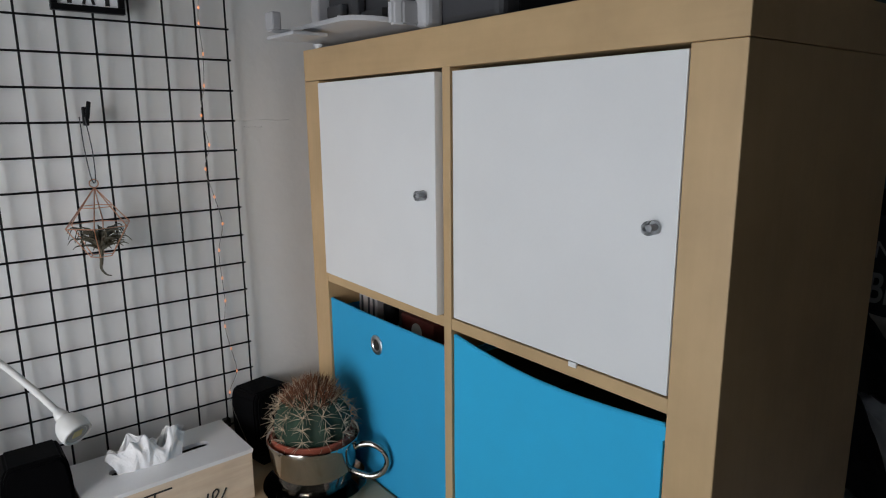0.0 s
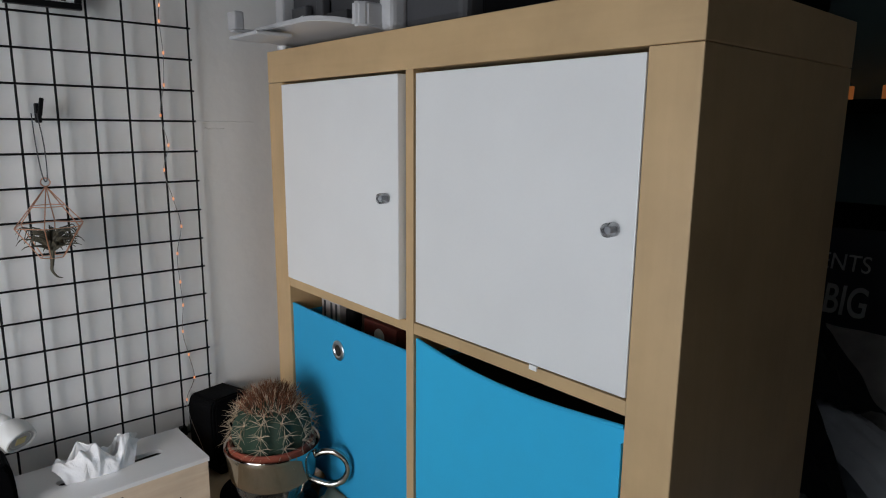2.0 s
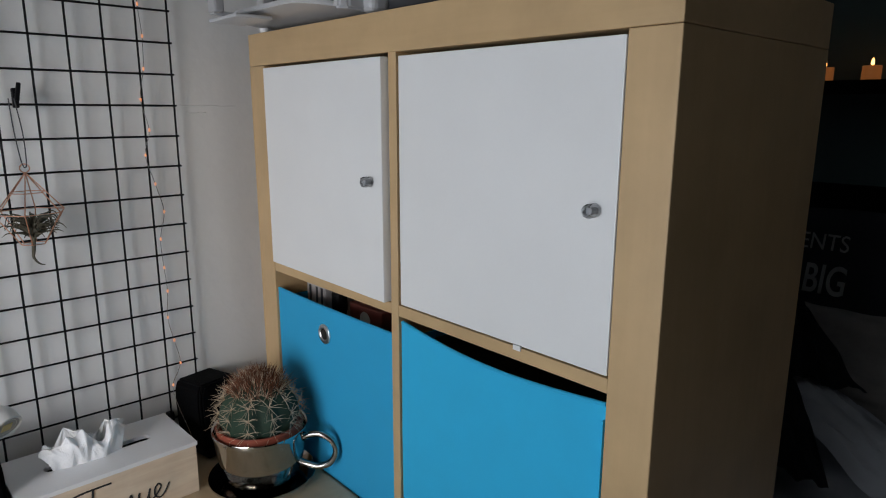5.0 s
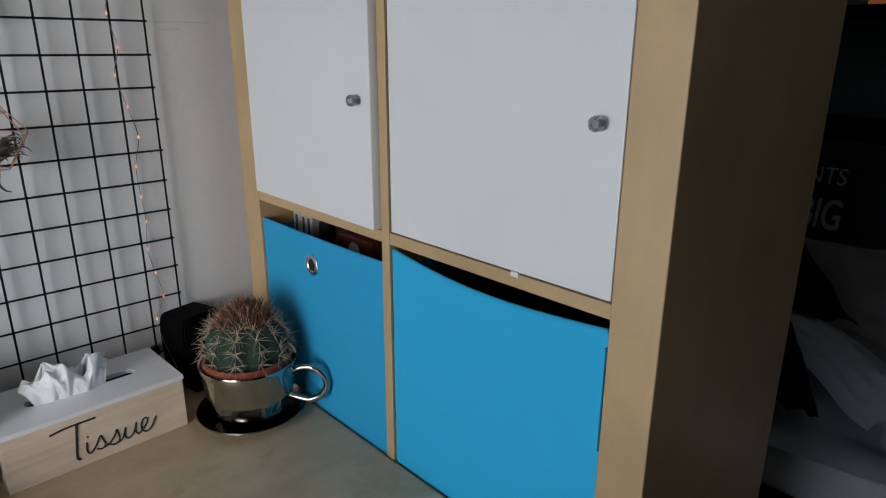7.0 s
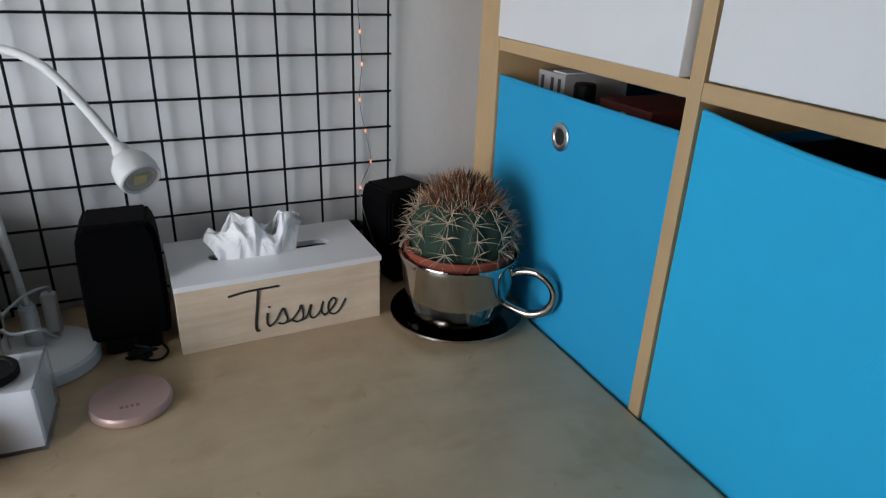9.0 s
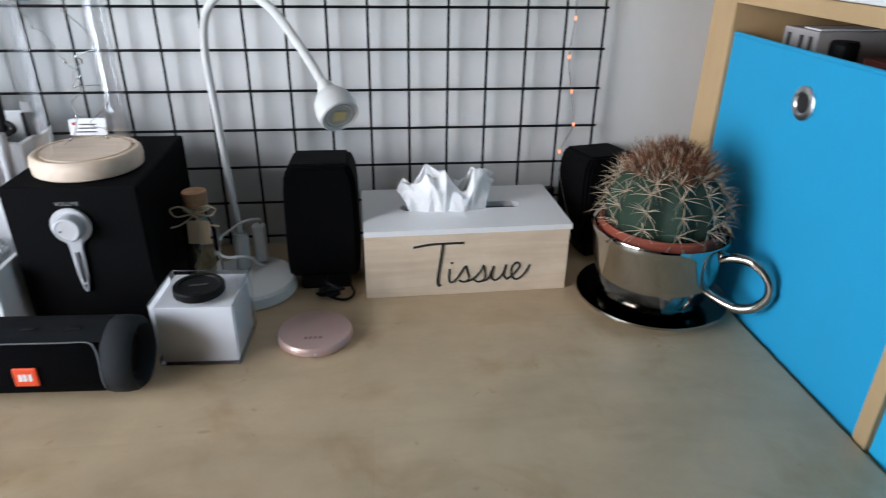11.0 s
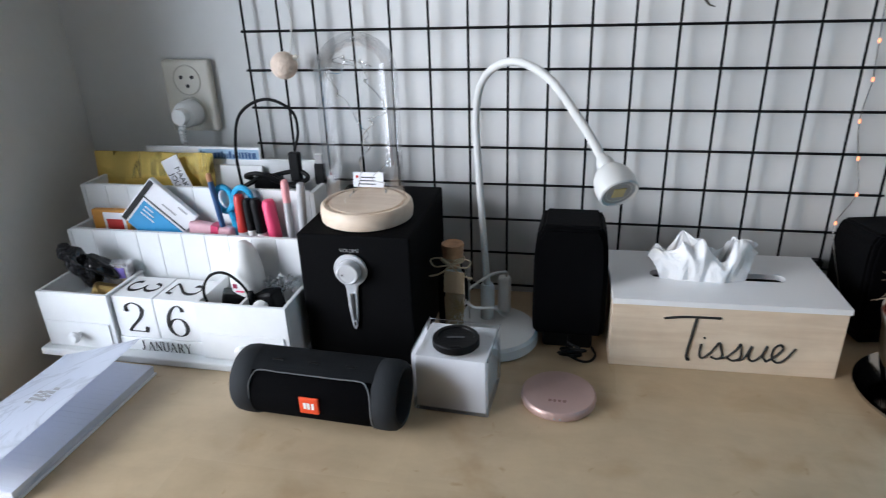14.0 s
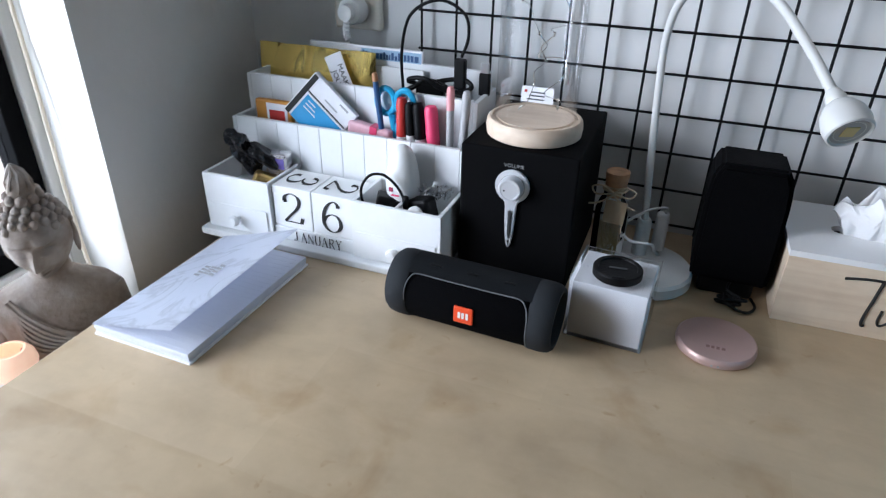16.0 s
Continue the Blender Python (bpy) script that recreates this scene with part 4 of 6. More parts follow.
# ---- rose-gold disc ----
ROSE = mat("rose_gold_anodised", (0.56, 0.39, 0.35), 0.38, 0.35, var=0.04, scale=30, bump=0.03)
pk = thing("power_disc", (-0.482, -0.190, DESK), 0, "flat round rose-gold power bank on the desk", "power bank")
part("body", lathe([(0.037, 0), (0.0395, 0.0015), (0.0402, 0.005), (0.0395, 0.009), (0.0380, 0.0105), (0.0, 0.0107)], 64), ROSE, pk, smooth=True)
bm = bmesh.new()
for i, w in enumerate((0.0035, 0.003, 0.003, 0.0035)):
    add_box(bm, -0.010 + i * 0.005, -0.010 + i * 0.005 + w, -0.019, -0.0150, 0.0105, 0.0109)
tagged(part("mark_bar", bm, mat("rose_print", (0.30, 0.17, 0.15), 0.5), pk), kind="stuff")
for x in (-0.003, 0.003):
    part("port", box(x - 0.0010, x + 0.0010, -0.0408, -0.0390, 0.0040, 0.0055), GREY_PLASTIC, pk)

# ---- little bottle ----
bt = thing("message_bottle", (-0.615, -0.085, DESK), 0, "small corked glass bottle with a kraft tag and twine", "bottle")
BOTTLE_GLASS = glassy("bottle_glass", (0.93, 0.95, 0.93), 0.02, 1.45, True)
g = part("glass", lathe([(0.017, 0), (0.0195, 0.003), (0.0195, 0.085), (0.016, 0.098), (0.0125, 0.104), (0.0125, 0.116), (0.0140, 0.118)], 32, cap=False), BOTTLE_GLASS, bt, "clear glass body", True)
g.visible_shadow = False
CORK = mat("cork", (0.42, 0.24, 0.13), 0.9, var=0.25, scale=60, bump=0.5)
part("cork", lathe([(0.0115, 0.104), (0.0122, 0.118), (0.0135, 0.130), (0.0132, 0.133), (0.0, 0.133)], 28), CORK, bt, "brown cork", True)
KRAFT = mat("kraft_card", (0.42, 0.31, 0.19), 0.8, var=0.1, bump=0.2)
part("tag", box(-0.012, 0.012, -0.0225, -0.0218, 0.078, 0.106), KRAFT, bt, "kraft paper tag", m=pose(0, 0, 0, 0, 3, 0))
bm = bmesh.new()
rnd = random.Random(3)
for i in range(40):
    a, r = rnd.uniform(0, 6.28), rnd.uniform(0, 0.013)
    b = a + rnd.uniform(1, 3)
    add_tube(bm, glide([(r * math.cos(a), r * math.sin(a), 0.004), (0.014 * math.cos(b), 0.014 * math.sin(b), 0.025), (0.010 * math.cos(b + 1), 0.010 * math.sin(b + 1), rnd.uniform(0.035, 0.06))], 4), 0.0005, 4)
tagged(part("dried_fill", bm, mat("dried_grass", (0.34, 0.26, 0.12), 0.9, var=0.3), bt, "dried grass filling"), kind="stuff")
TWINE = mat("twine", (0.55, 0.45, 0.30), 0.9, var=0.2, bump=0.4)
ring = [(0.0138 * math.cos(a), 0.0138 * math.sin(a), 0.112) for a in [i * 0.3927 for i in range(16)]]
bm = tube(ring, 0.0012, 6, True)
for s in (-1, 1):
    add_tube(bm, glide([(0, -0.015, 0.112), (s * 0.012, -0.018, 0.121), (s * 0.024, -0.016, 0.117), (s * 0.018, -0.017, 0.109), (0, -0.0155, 0.111), (s * 0.014, -0.018, 0.100), (s * 0.026, -0.017, 0.096)], 6), 0.0011, 6)
part("twine_bow", bm, TWINE, bt, "twine tied in a bow", True)

# ---- desk organizer ----
org = thing("desk_organizer", (-1.121, -0.188, DESK), 0, "white wooden desk organizer with three tiers, drawers and date blocks", "desk organizer")
W, F, T2, T3, BK = 0.331, 0.0, 0.074, 0.116, 0.190
part("plinth", box(-0.008, W + 0.004, -0.010, BK + 0.006, 0, 0.010, 0.002), WHITE_PAINT, org)
for x in (0, W - 0.006):
    part("side_panel", box(x, x + 0.006, T2, T3, 0.010, 0.138, 0.001), WHITE_PAINT, org)
    part("side_panel", box(x, x + 0.006, T3 + 0.0002, BK, 0.010, 0.186, 0.001), WHITE_PAINT, org)
part("rear_panel", box(0.0062, W - 0.0062, BK - 0.006, BK, 0.010, 0.206, 0.001), WHITE_PAINT, org)
for y, top in ((T2, 0.140), (T3, 0.187)):
    n = 10
    w = (W - 0.012) / n
    for i in range(n):
        part("plank", box(0.006 + i * w + 0.0002, 0.006 + (i + 1) * w - 0.0002, y, y + 0.006, 0.010, top, 0.0006, 1), WHITE_PAINT, org)
    part("backing_board", box(0.0062, W - 0.0062, y + 0.0061, y + 0.009, 0.010, top - 0.003), WHITE_PAINT, org)


def tray(x0, x1):
    bm = box(x0, x1, F, F + 0.005, 0.0105, 0.086, 0.0008)
    part("front", bm, WHITE_PAINT, org)
    for x in (x0, x1 - 0.005):
        part("tray_side", box(x, x + 0.005, F + 0.0052, T2 - 0.0004, 0.0105, 0.086, 0.0008), WHITE_PAINT, org)
    part("tray_floor", box(x0 + 0.005, x1 - 0.005, F + 0.0052, T2 - 0.0004, 0.052, 0.056), WHITE_PAINT, org)
    d = part("drawer", box(x0 + 0.006, x1 - 0.006, F - 0.0016, F - 0.0004, 0.013, 0.047, 0.0005), WHITE_PAINT, org, "white drawer front")
    part("drawer_knob", lathe([(0.003, 0), (0.003, 0.005), (0.007, 0.008), (0.0075, 0.011), (0.005, 0.014), (0.0, 0.0145)], 24, pose((x0 + x1) / 2, F - 0.0016, 0.031, 90, 0, 0)), WHITE_PAINT, d, "white turned knob", True)


tray(0.0, 0.100)
tray(0.216, W)
part("tray_partition", box(0.268, 0.2715, F + 0.0054, T2 - 0.0006, 0.0562, 0.082), WHITE_PAINT, org)
part("date_ledge", box(0.1006, 0.2154, F + 0.004, T2 - 0.0006, 0.0105, 0.0285, 0.001), WHITE_PAINT, org)

# printed serif characters, drawn as strokes that swell on the uprights; each in a cell one unit high
GLYPHS = {
    "2": [[(0.08, 0.72), (0.12, 0.90), (0.29, 1.0), (0.48, 0.92), (0.53, 0.73), (0.43, 0.50), (0.22, 0.25), (0.07, 0.05)], [(0.06, 0.045), (0.30, 0.05), (0.55, 0.045)], [(0.55, 0.04), (0.60, 0.23)], [(0.10, 0.80), (0.12, 0.70)]],
    "6": [[(0.50, 0.92), (0.38, 1.0), (0.23, 0.90), (0.11, 0.68), (0.06, 0.40), (0.10, 0.15), (0.25, 0.0), (0.43, 0.03), (0.54, 0.18), (0.54, 0.38), (0.45, 0.54), (0.30, 0.57), (0.16, 0.48), (0.08, 0.34)], [(0.49, 0.92), (0.50, 0.82)]],
    "3": [[(0.09, 0.80), (0.17, 0.95), (0.32, 1.0), (0.47, 0.90), (0.49, 0.72), (0.38, 0.56), (0.22, 0.52)], [(0.22, 0.52), (0.42, 0.48), (0.54, 0.32), (0.52, 0.12), (0.34, 0.0), (0.15, 0.05), (0.07, 0.20)], [(0.10, 0.86), (0.11, 0.76)], [(0.08, 0.26), (0.10, 0.15)]],
    "J": [[(0.34, 1.0), (0.34, 0.6), (0.34, 0.22), (0.24, 0.02), (0.10, 0.04), (0.07, 0.16)], [(0.20, 1.0), (0.48, 1.0)]],
    "A": [[(0.08, 0.0), (0.34, 1.0)], [(0.34, 1.0), (0.64, 0.0)], [(0.18, 0.36), (0.52, 0.36)], [(0.0, 0.0), (0.18, 0.0)], [(0.52, 0.0), (0.74, 0.0)]],
    "N": [[(0.12, 0.0), (0.12, 1.0)], [(0.12, 1.0), (0.62, 0.0)], [(0.62, 0.0), (0.62, 1.0)], [(0.02, 0.0), (0.22, 0.0)], [(0.52, 1.0), (0.72, 1.0)]],
    "U": [[(0.12, 1.0), (0.12, 0.6), (0.13, 0.26), (0.24, 0.04), (0.38, 0.0), (0.52, 0.05), (0.61, 0.26), (0.62, 0.6), (0.62, 1.0)], [(0.02, 1.0), (0.22, 1.0)], [(0.52, 1.0), (0.72, 1.0)]],
    "R": [[(0.16, 0.0), (0.16, 1.0)], [(0.16, 0.98), (0.40, 0.98), (0.54, 0.87), (0.54, 0.66), (0.40, 0.53), (0.16, 0.52)], [(0.36, 0.52), (0.62, 0.0)], [(0.06, 0.0), (0.26, 0.0)], [(0.56, 0.0), (0.74, 0.0)]],
    "Y": [[(0.10, 1.0), (0.37, 0.46)], [(0.64, 1.0), (0.37, 0.46)], [(0.37, 0.48), (0.37, 0.0)], [(0.0, 1.0), (0.20, 1.0)], [(0.54, 1.0), (0.74, 1.0)], [(0.25, 0.0), (0.49, 0.0)]],
}


def serif(text, height, wide, m, thin=0.030, thick=0.105):
    """Characters in thin raised ink, centred in the plane of m."""
    bm = bmesh.new()
    step = 0.80
    for n_, ch in enumerate(text):
        for line in GLYPHS[ch]:
            pts = glide([(x, y, 0) for x, y in line], 7) if len(line) > 2 else [Vector((*line[0], 0)), Vector((*line[1], 0))]
            rows = []
            for i, p in enumerate(pts):
                d = (pts[min(i + 1, len(pts) - 1)] - pts[max(i - 1, 0)]).normalized()
                if ch == "N" and abs(d.x) < 0.1:
                    w = thin
                elif ch == "A" and d.x * d.y > 0 or ch == "Y" and d.x < -0.2:
                    w = thin
                else:
                    w = thin + (thick - thin) * abs(d.y) ** 2
                o = Vector((-d.y, d.x, 0)) * w / 2
                rows.append([bm.verts.new(m @ Vector((((q.x - 0.31) + step * (n_ - (len(text) - 1) / 2)) * height * wide, (q.y - 0.5) * height, z))) for q in (p + o, p - o) for z in (0.0, 0.0004)])
            for a, b in zip(rows, rows[1:]):
                bm.faces.new((a[1], a[3], b[3], b[1]))
                bm.faces.new((a[0], a[1], b[1], b[0]))
                bm.faces.new((a[2], b[2], b[3], a[3]))
    return bm


part("lettering", serif("JANUARY", 0.0128, 0.98, pose(0.163, F + 0.0036, 0.0185) @ FACE_SOUTH), INK, org, "black printed word JANUARY")


def block(x, front, top):
    t = thing("date_block", (-1.121 + x, -0.186, DESK + 0.0287), 0, "white wooden cube with black date numerals in the organizer", "date block", "date blocks")
    part("cube", box(-0.0277, 0.0277, 0.003, 0.0584, 0.0, 0.0555, 0.0012), WHITE_PAINT, t)
    part("numeral", serif(front, 0.041, 1.18, pose(0.0, 0.0028, 0.0275) @ FACE_SOUTH), INK, t, "black numeral " + front)
    part("numeral", serif(top, 0.041, 1.18, pose(0, 0.031, 0.0557, 0, 0, -95)), INK, t, "black numeral " + top)


block(0.130, "2", "3")
block(0.1865, "6", "2")


def at_org(name, bm, material, label, category, rot=(0, 0, 0), loc=(0, 0, 0), smooth=False):
    """A loose thing kept in the organizer; its place is counted from the organizer's corner."""
    ob = part(name, bm, material, None, smooth=smooth)
    ob.matrix_world = pose(-1.121 + loc[0], -0.186 + loc[1], DESK + loc[2], *rot)
    return tagged(ob, label, category)


# pens and scissors in the middle tier
def pen(x, top, r, material, cap_mat, tip, lean, label, y=0.098):
    t = thing("pen", (-1.121 + x, -0.186 + y, DESK + 0.100), 0, label, "pen", "pens in the organizer")
    m = pose(0, 0, 0, 0, lean, 0)
    h = top - 0.100
    part("barrel", lathe([(r * 0.9, 0), (r, 0.003), (r, h - tip), (r * 0.95, h - tip + 0.001)], 16, m), material, t, smooth=True)
    part("cap", lathe([(r * 1.06, h - tip + 0.0012), (r * 1.06, h - 0.006), (r * 0.8, h - 0.001), (r * 0.3, h)], 16, m), cap_mat, t, smooth=True)


RED = mat("red_plastic", (0.48, 0.025, 0.02), 0.4, bump=0)
PINK = mat("pink_plastic", (0.75, 0.06, 0.16), 0.4, bump=0)
PALE_PINK = mat("pale_pink_plastic", (0.75, 0.33, 0.34), 0.45, bump=0)
BLUE_PEN = mat("blue_lacquer", (0.03, 0.09, 0.22), 0.35, bump=0)
PENCIL_WOOD = mat("sharpened_wood", (0.45, 0.22, 0.10), 0.7, bump=0)
pen(0.214, 0.213, 0.0036, BLUE_PEN, PENCIL_WOOD, 0.012, -6, "dark blue sharpened pencil in the organizer")
pen(0.237, 0.186, 0.0065, WHITE_PLASTIC, RED, 0.05, 1, "red marker pen standing in the organizer")
pen(0.2515, 0.181, 0.0060, WHITE_PLASTIC, BLACK, 0.042, -2, "black capped marker pen in the organizer")
pen(0.2655, 0.182, 0.0068, WHITE_PLASTIC, BLACK, 0.046, -4, "thick black marker pen in the organizer")
pen(0.2835, 0.181, 0.0078, WHITE_PLASTIC, PINK, 0.055, -5, "pink highlighter standing in the organizer")
pen(0.302, 0.207, 0.0045, GREY_PLASTIC, PALE_PINK, 0.03, 0, "grey ballpoint pen with a pink clip")
pen(0.317, 0.204, 0.0050, GREY_PLASTIC, GREY_PLASTIC, 0.03, 3, "grey ballpoint pen in the organizer")
AQUA = mat("aqua_scissor_handle", (0.03, 0.36, 0.62), 0.4, bump=0)
sc = thing("scissors", (-1.121 + 0.226, -0.186 + 0.106, DESK + 0.10), 0, "scissors with light blue handles in the organizer", "scissors")
for s in (-1, 1):
    c = [(s * 0.013 + 0.012 * math.cos(a), 0.0, 0.076 + 0.016 * math.sin(a)) for a in [i * 0.3927 for i in range(16)]]
    part("handle", tube(c, 0.0040, 8, True), AQUA, sc, smooth=True)
    part("shank", tube([(s * 0.006, 0, 0.060), (-s * 0.002, 0, 0.02)], 0.0042, 8), AQUA, sc)
    part("blade", prism([(-0.004, 0.0), (0.004, 0.0), (0.005, 0.03), (-0.003, 0.03)], -0.001, 0.001, pose(0, s * 0.0012, -0.008, 90, 0, 0)), SILVER, sc)

# card, packets, pouch
cd = thing("cartridge_box", (-1.121 + 0.122, -0.186 + 0.094, DESK + 0.150), 0, "white ink box with a black stripe and blue label, tilted", "box")
m = pose(0, 0, 0, -12, 42, 0)
part("carton", box(-0.038, 0.038, -0.004, 0.006, -0.028, 0.038, 0.0008, 1, m), CARD, cd)
part("black_stripe", box(-0.0365, -0.0295, -0.0045, -0.0042, -0.028, 0.036, 0, 1, m), INK, cd)
part("black_line", box(-0.0295, 0.036, -0.0045, -0.0042, 0.0125, 0.0145, 0, 1, m), INK, cd)
part("blue_label", box(-0.0265, 0.036, -0.0048, -0.0042, -0.028, 0.0095, 0, 1, m), mat("cyan_print", (0.02, 0.30, 0.60), 0.5, bump=0), cd, "cyan printed label")
bm = bmesh.new()
for i in range(3):
    add_box(bm, -0.021, -0.008 + 0.004 * i, -0.0054, -0.0049, 0.004 - 0.005 * i, 0.0052 - 0.005 * i, 0, 1, m)
tagged(part("print_bar", bm, CARD, cd), kind="stuff")
part("hang_slot", box(0.012, 0.026, -0.0046, -0.0041, 0.0310, 0.0332, 0, 1, m), GREY_PLASTIC, cd)
part("grey_print", box(-0.006, 0.016, -0.0046, -0.0041, 0.0205, 0.0222, 0, 1, m), GREY_PLASTIC, cd)
pkt = at_org("packet", box(0.0, 0.055, 0, 0.010, 0.10, 0.158, 0.002), mat("orange_packet", (0.60, 0.26, 0.03), 0.5), "orange and white sweet packet in the organizer", "packet", (0, 0, 0), (0.022, 0.096, 0))
part("white_field", box(0.018, 0.050, -0.0006, -0.0001, 0.120, 0.155), CARD, pkt)
part("red_bar", box(0.022, 0.046, -0.0011, -0.0007, 0.130, 0.146), RED, pkt)
pp = at_org("pink_packet", box(-0.03, 0.03, -0.006, 0.008, 0, 0.03, 0.004, 3), mat("pale_pink_foil", (0.75, 0.45, 0.50), 0.35), "pale pink wrapped packet with a bright pink ribbon", "packet", (0, 8, 0), (0.190, 0.098, 0.115))
part("ribbon", box(0.002, 0.012, -0.0065, 0.0085, -0.0004, 0.0305), PINK, pp)

GOLD = mat("gold_foil", (0.88, 0.66, 0.20), 0.20, 0.95, var=0.06, scale=20, bump=0.2, fine=30)
bm = bmesh.new()
rows = []
nu, nv = 40, 14
for s in (0, 1):
    rr = []
    for j in range(nv + 1):
        row = []
        for i in range(nu + 1):
            u, v = i / nu, j / nv
            puff = (math.sin(math.pi * u) ** 0.5) * (math.sin(math.pi * v) ** 0.6) * 0.011
            y = (-1 if s == 0 else 1) * puff + 0.005 * noise.noise((u * 4.5 + 3, v * 1.2, s)) + 0.0025 * abs(noise.noise((u * 13, v * 2, s))) * min(1, 8 * u * (1 - u))
            row.append(bm.verts.new((u * 0.182, y, 0.10 + v * 0.126 + 0.0008 * noise.noise((u * 6, 3, v)))))
        rr.append(row)
    rows.append(rr)
    for a, b in zip(rr, rr[1:]):
        for i in range(nu):
            bm.faces.new((a[i], a[i + 1], b[i + 1], b[i]))
bmesh.ops.remove_doubles(bm, verts=bm.verts, dist=0.0006)
gp = at_org("gold_pouch", bm, GOLD, "crinkled gold foil pouch with a white strip label", "pouch", (-6, 0, 0), (-0.013, 0.146, -0.008), True)
sm = pose(0.140, -0.0135, 0.184, 0, -24, 0)
part("strip_label", box(-0.013, 0.013, -0.0006, 0.0006, -0.045, 0.040, 0, 1, sm), CARD, gp, "white printed strip")
part("lettering", lettering("MAAK SNE", 0.0105, sm @ pose(0.005, -0.0009, 0.0, 0, 90, 0) @ FACE_SOUTH, 0.0002), INK, gp, "words MAAK SNE")
part("lettering", lettering("JOUW VO", 0.0105, sm @ pose(-0.006, -0.0009, -0.004, 0, 90, 0) @ FACE_SOUTH, 0.0002), INK, gp, "words JOUW VO")
mg = at_org("booklet", box(0.0, 0.17, 0, 0.004, 0.04, 0.222, 0.0006), CARD, "white and pale blue booklet behind the gold pouch", "booklet", (-3, 0, 0), (0.060, 0.172, 0.0))
part("blue_field", box(0.08, 0.168, -0.0006, -0.0001, 0.205, 0.219), mat("pale_blue_print", (0.30, 0.45, 0.60), 0.5), mg)
bm = bmesh.new()
rnd = random.Random(8)
x = 0.082
while x < 0.160:
    w = rnd.uniform(0.002, 0.006)
    add_box(bm, x, x + w, -0.0011, -0.0007, 0.207, rnd.uniform(0.212, 0.217))
    x += w + 0.0015
tagged(part("print_bar", bm, BLUE_PEN, mg), kind="stuff")
at_org("envelope", box(0.0, 0.10, 0, 0.003, 0.06, 0.200, 0.0006), WHITE_PLASTIC, "white envelope standing in the rear tier", "envelope", (-4, 0, 0), (0.135, 0.160, 0.0))

# cables in the rear tier
cb = thing("usb_cable", (0, 0, 0), 0, "black USB cable looped above the organizer", "cable")
part("cord", tube(glide([(-0.900, -0.045, 0.935), (-0.904, -0.040, 0.985), (-0.893, -0.036, 1.030), (-0.857, -0.034, 1.049), (-0.824, -0.034, 1.036), (-0.818, -0.034, 1.010), (-0.826, -0.034, 0.985)], 10), 0.0020, 8), BLACK, cb, smooth=True)
part("plug", box(-0.8345, -0.8195, -0.039, -0.029, 0.945, 0.983, 0.0025), BLACK, cb)
part("coil", tube(glide([(-0.900, -0.045, 0.937), (-0.885, -0.050, 0.945), (-0.865, -0.040, 0.953), (-0.840, -0.045, 0.948), (-0.86, -0.035, 0.943), (-0.895, -0.040, 0.950), (-0.87, -0.05, 0.958), (-0.835, -0.045, 0.944), (-0.81, -0.040, 0.950), (-0.825, -0.034, 0.958), (-0.86, -0.042, 0.950), (-0.815, -0.048, 0.940)], 8), 0.0030, 8), BLACK, cb, smooth=True)
cb2 = thing("usb_cable", (0, 0, 0), 0, "black USB plug on a cable in the organizer", "cable")
part("plug", box(-0.803, -0.789, -0.034, -0.026, 0.940, 0.968, 0.002, 2), BLACK, cb2)
part("connector", box(-0.801, -0.791, -0.0325, -0.0275, 0.968, 0.980, 0.0005), SILVER, cb2, "steel connector")
part("cord", tube(glide([(-0.796, -0.030, 0.941), (-0.80, -0.032, 0.925), (-0.82, -0.04, 0.91)], 6), 0.002, 8), BLACK, cb2)
at_org("charger", box(-0.018, 0.018, -0.01, 0.01, 0, 0.03, 0.004, 3), BLACK, "small black charger in the rear tier", "charger", (0, 0, 12), (0.255, 0.150, 0.165))

# trays: bow clip, foil packet, plugs, pump bottle
bow = thing("hair_clip", (-1.121 + 0.048, -0.186 + 0.040, DESK + 0.057), 20, "black satin bow clip with gold metal in the tray", "hair clip")
bm = bmesh.new()
for cx, cz, rx, rz_, lean in ((-0.012, 0.056, 0.013, 0.021, -0.4), (0.014, 0.045, 0.021, 0.013, -0.6), (0.000, 0.036, 0.012, 0.016, 0.0), (-0.019, 0.066, 0.012, 0.011, -0.3)):
    base = len(bm.verts)
    bmesh.ops.create_icosphere(bm, subdivisions=4, radius=1.0)
    bm.verts.ensure_lookup_table()
    for v in bm.verts[base:]:
        k = 1 + 0.36 * noise.noise(v.co * 1.5 + Vector((cx * 90, 0, 0))) + 0.08 * noise.noise(v.co * 3.5)
        v.co = Vector((cx + v.co.x * rx * k, v.co.y * 0.012 * k, cz + v.co.z * rz_ * k + lean * v.co.x * rx))
part("bow", bm, mat("black_satin", (0.006, 0.006, 0.007), 0.16, bump=0.2), bow, smooth=True)
part("clasp", box(-0.015, 0.019, -0.016, 0.004, 0.0, 0.032, 0.006, 2, pose(0.010, -0.016, 0, 8, 24, 20)), mat("brushed_gold", (0.62, 0.43, 0.16), 0.3, 1.0, bump=0.1), bow, "gold metal clasp")
fp = at_org("foil_packet", box(-0.022, 0.022, -0.010, 0.010, 0.0, 0.047, 0.003), mat("shiny_packet", (0.72, 0.70, 0.74), 0.16, 0.8, var=0.4, scale=60), "shiny printed foil packet in the tray", "packet", (0, 0, 8), (0.072, 0.056, 0.057))
part("print_bar", box(0.000, 0.018, -0.0106, -0.0101, 0.028, 0.042), mat("violet_print", (0.16, 0.12, 0.40), 0.5), fp)
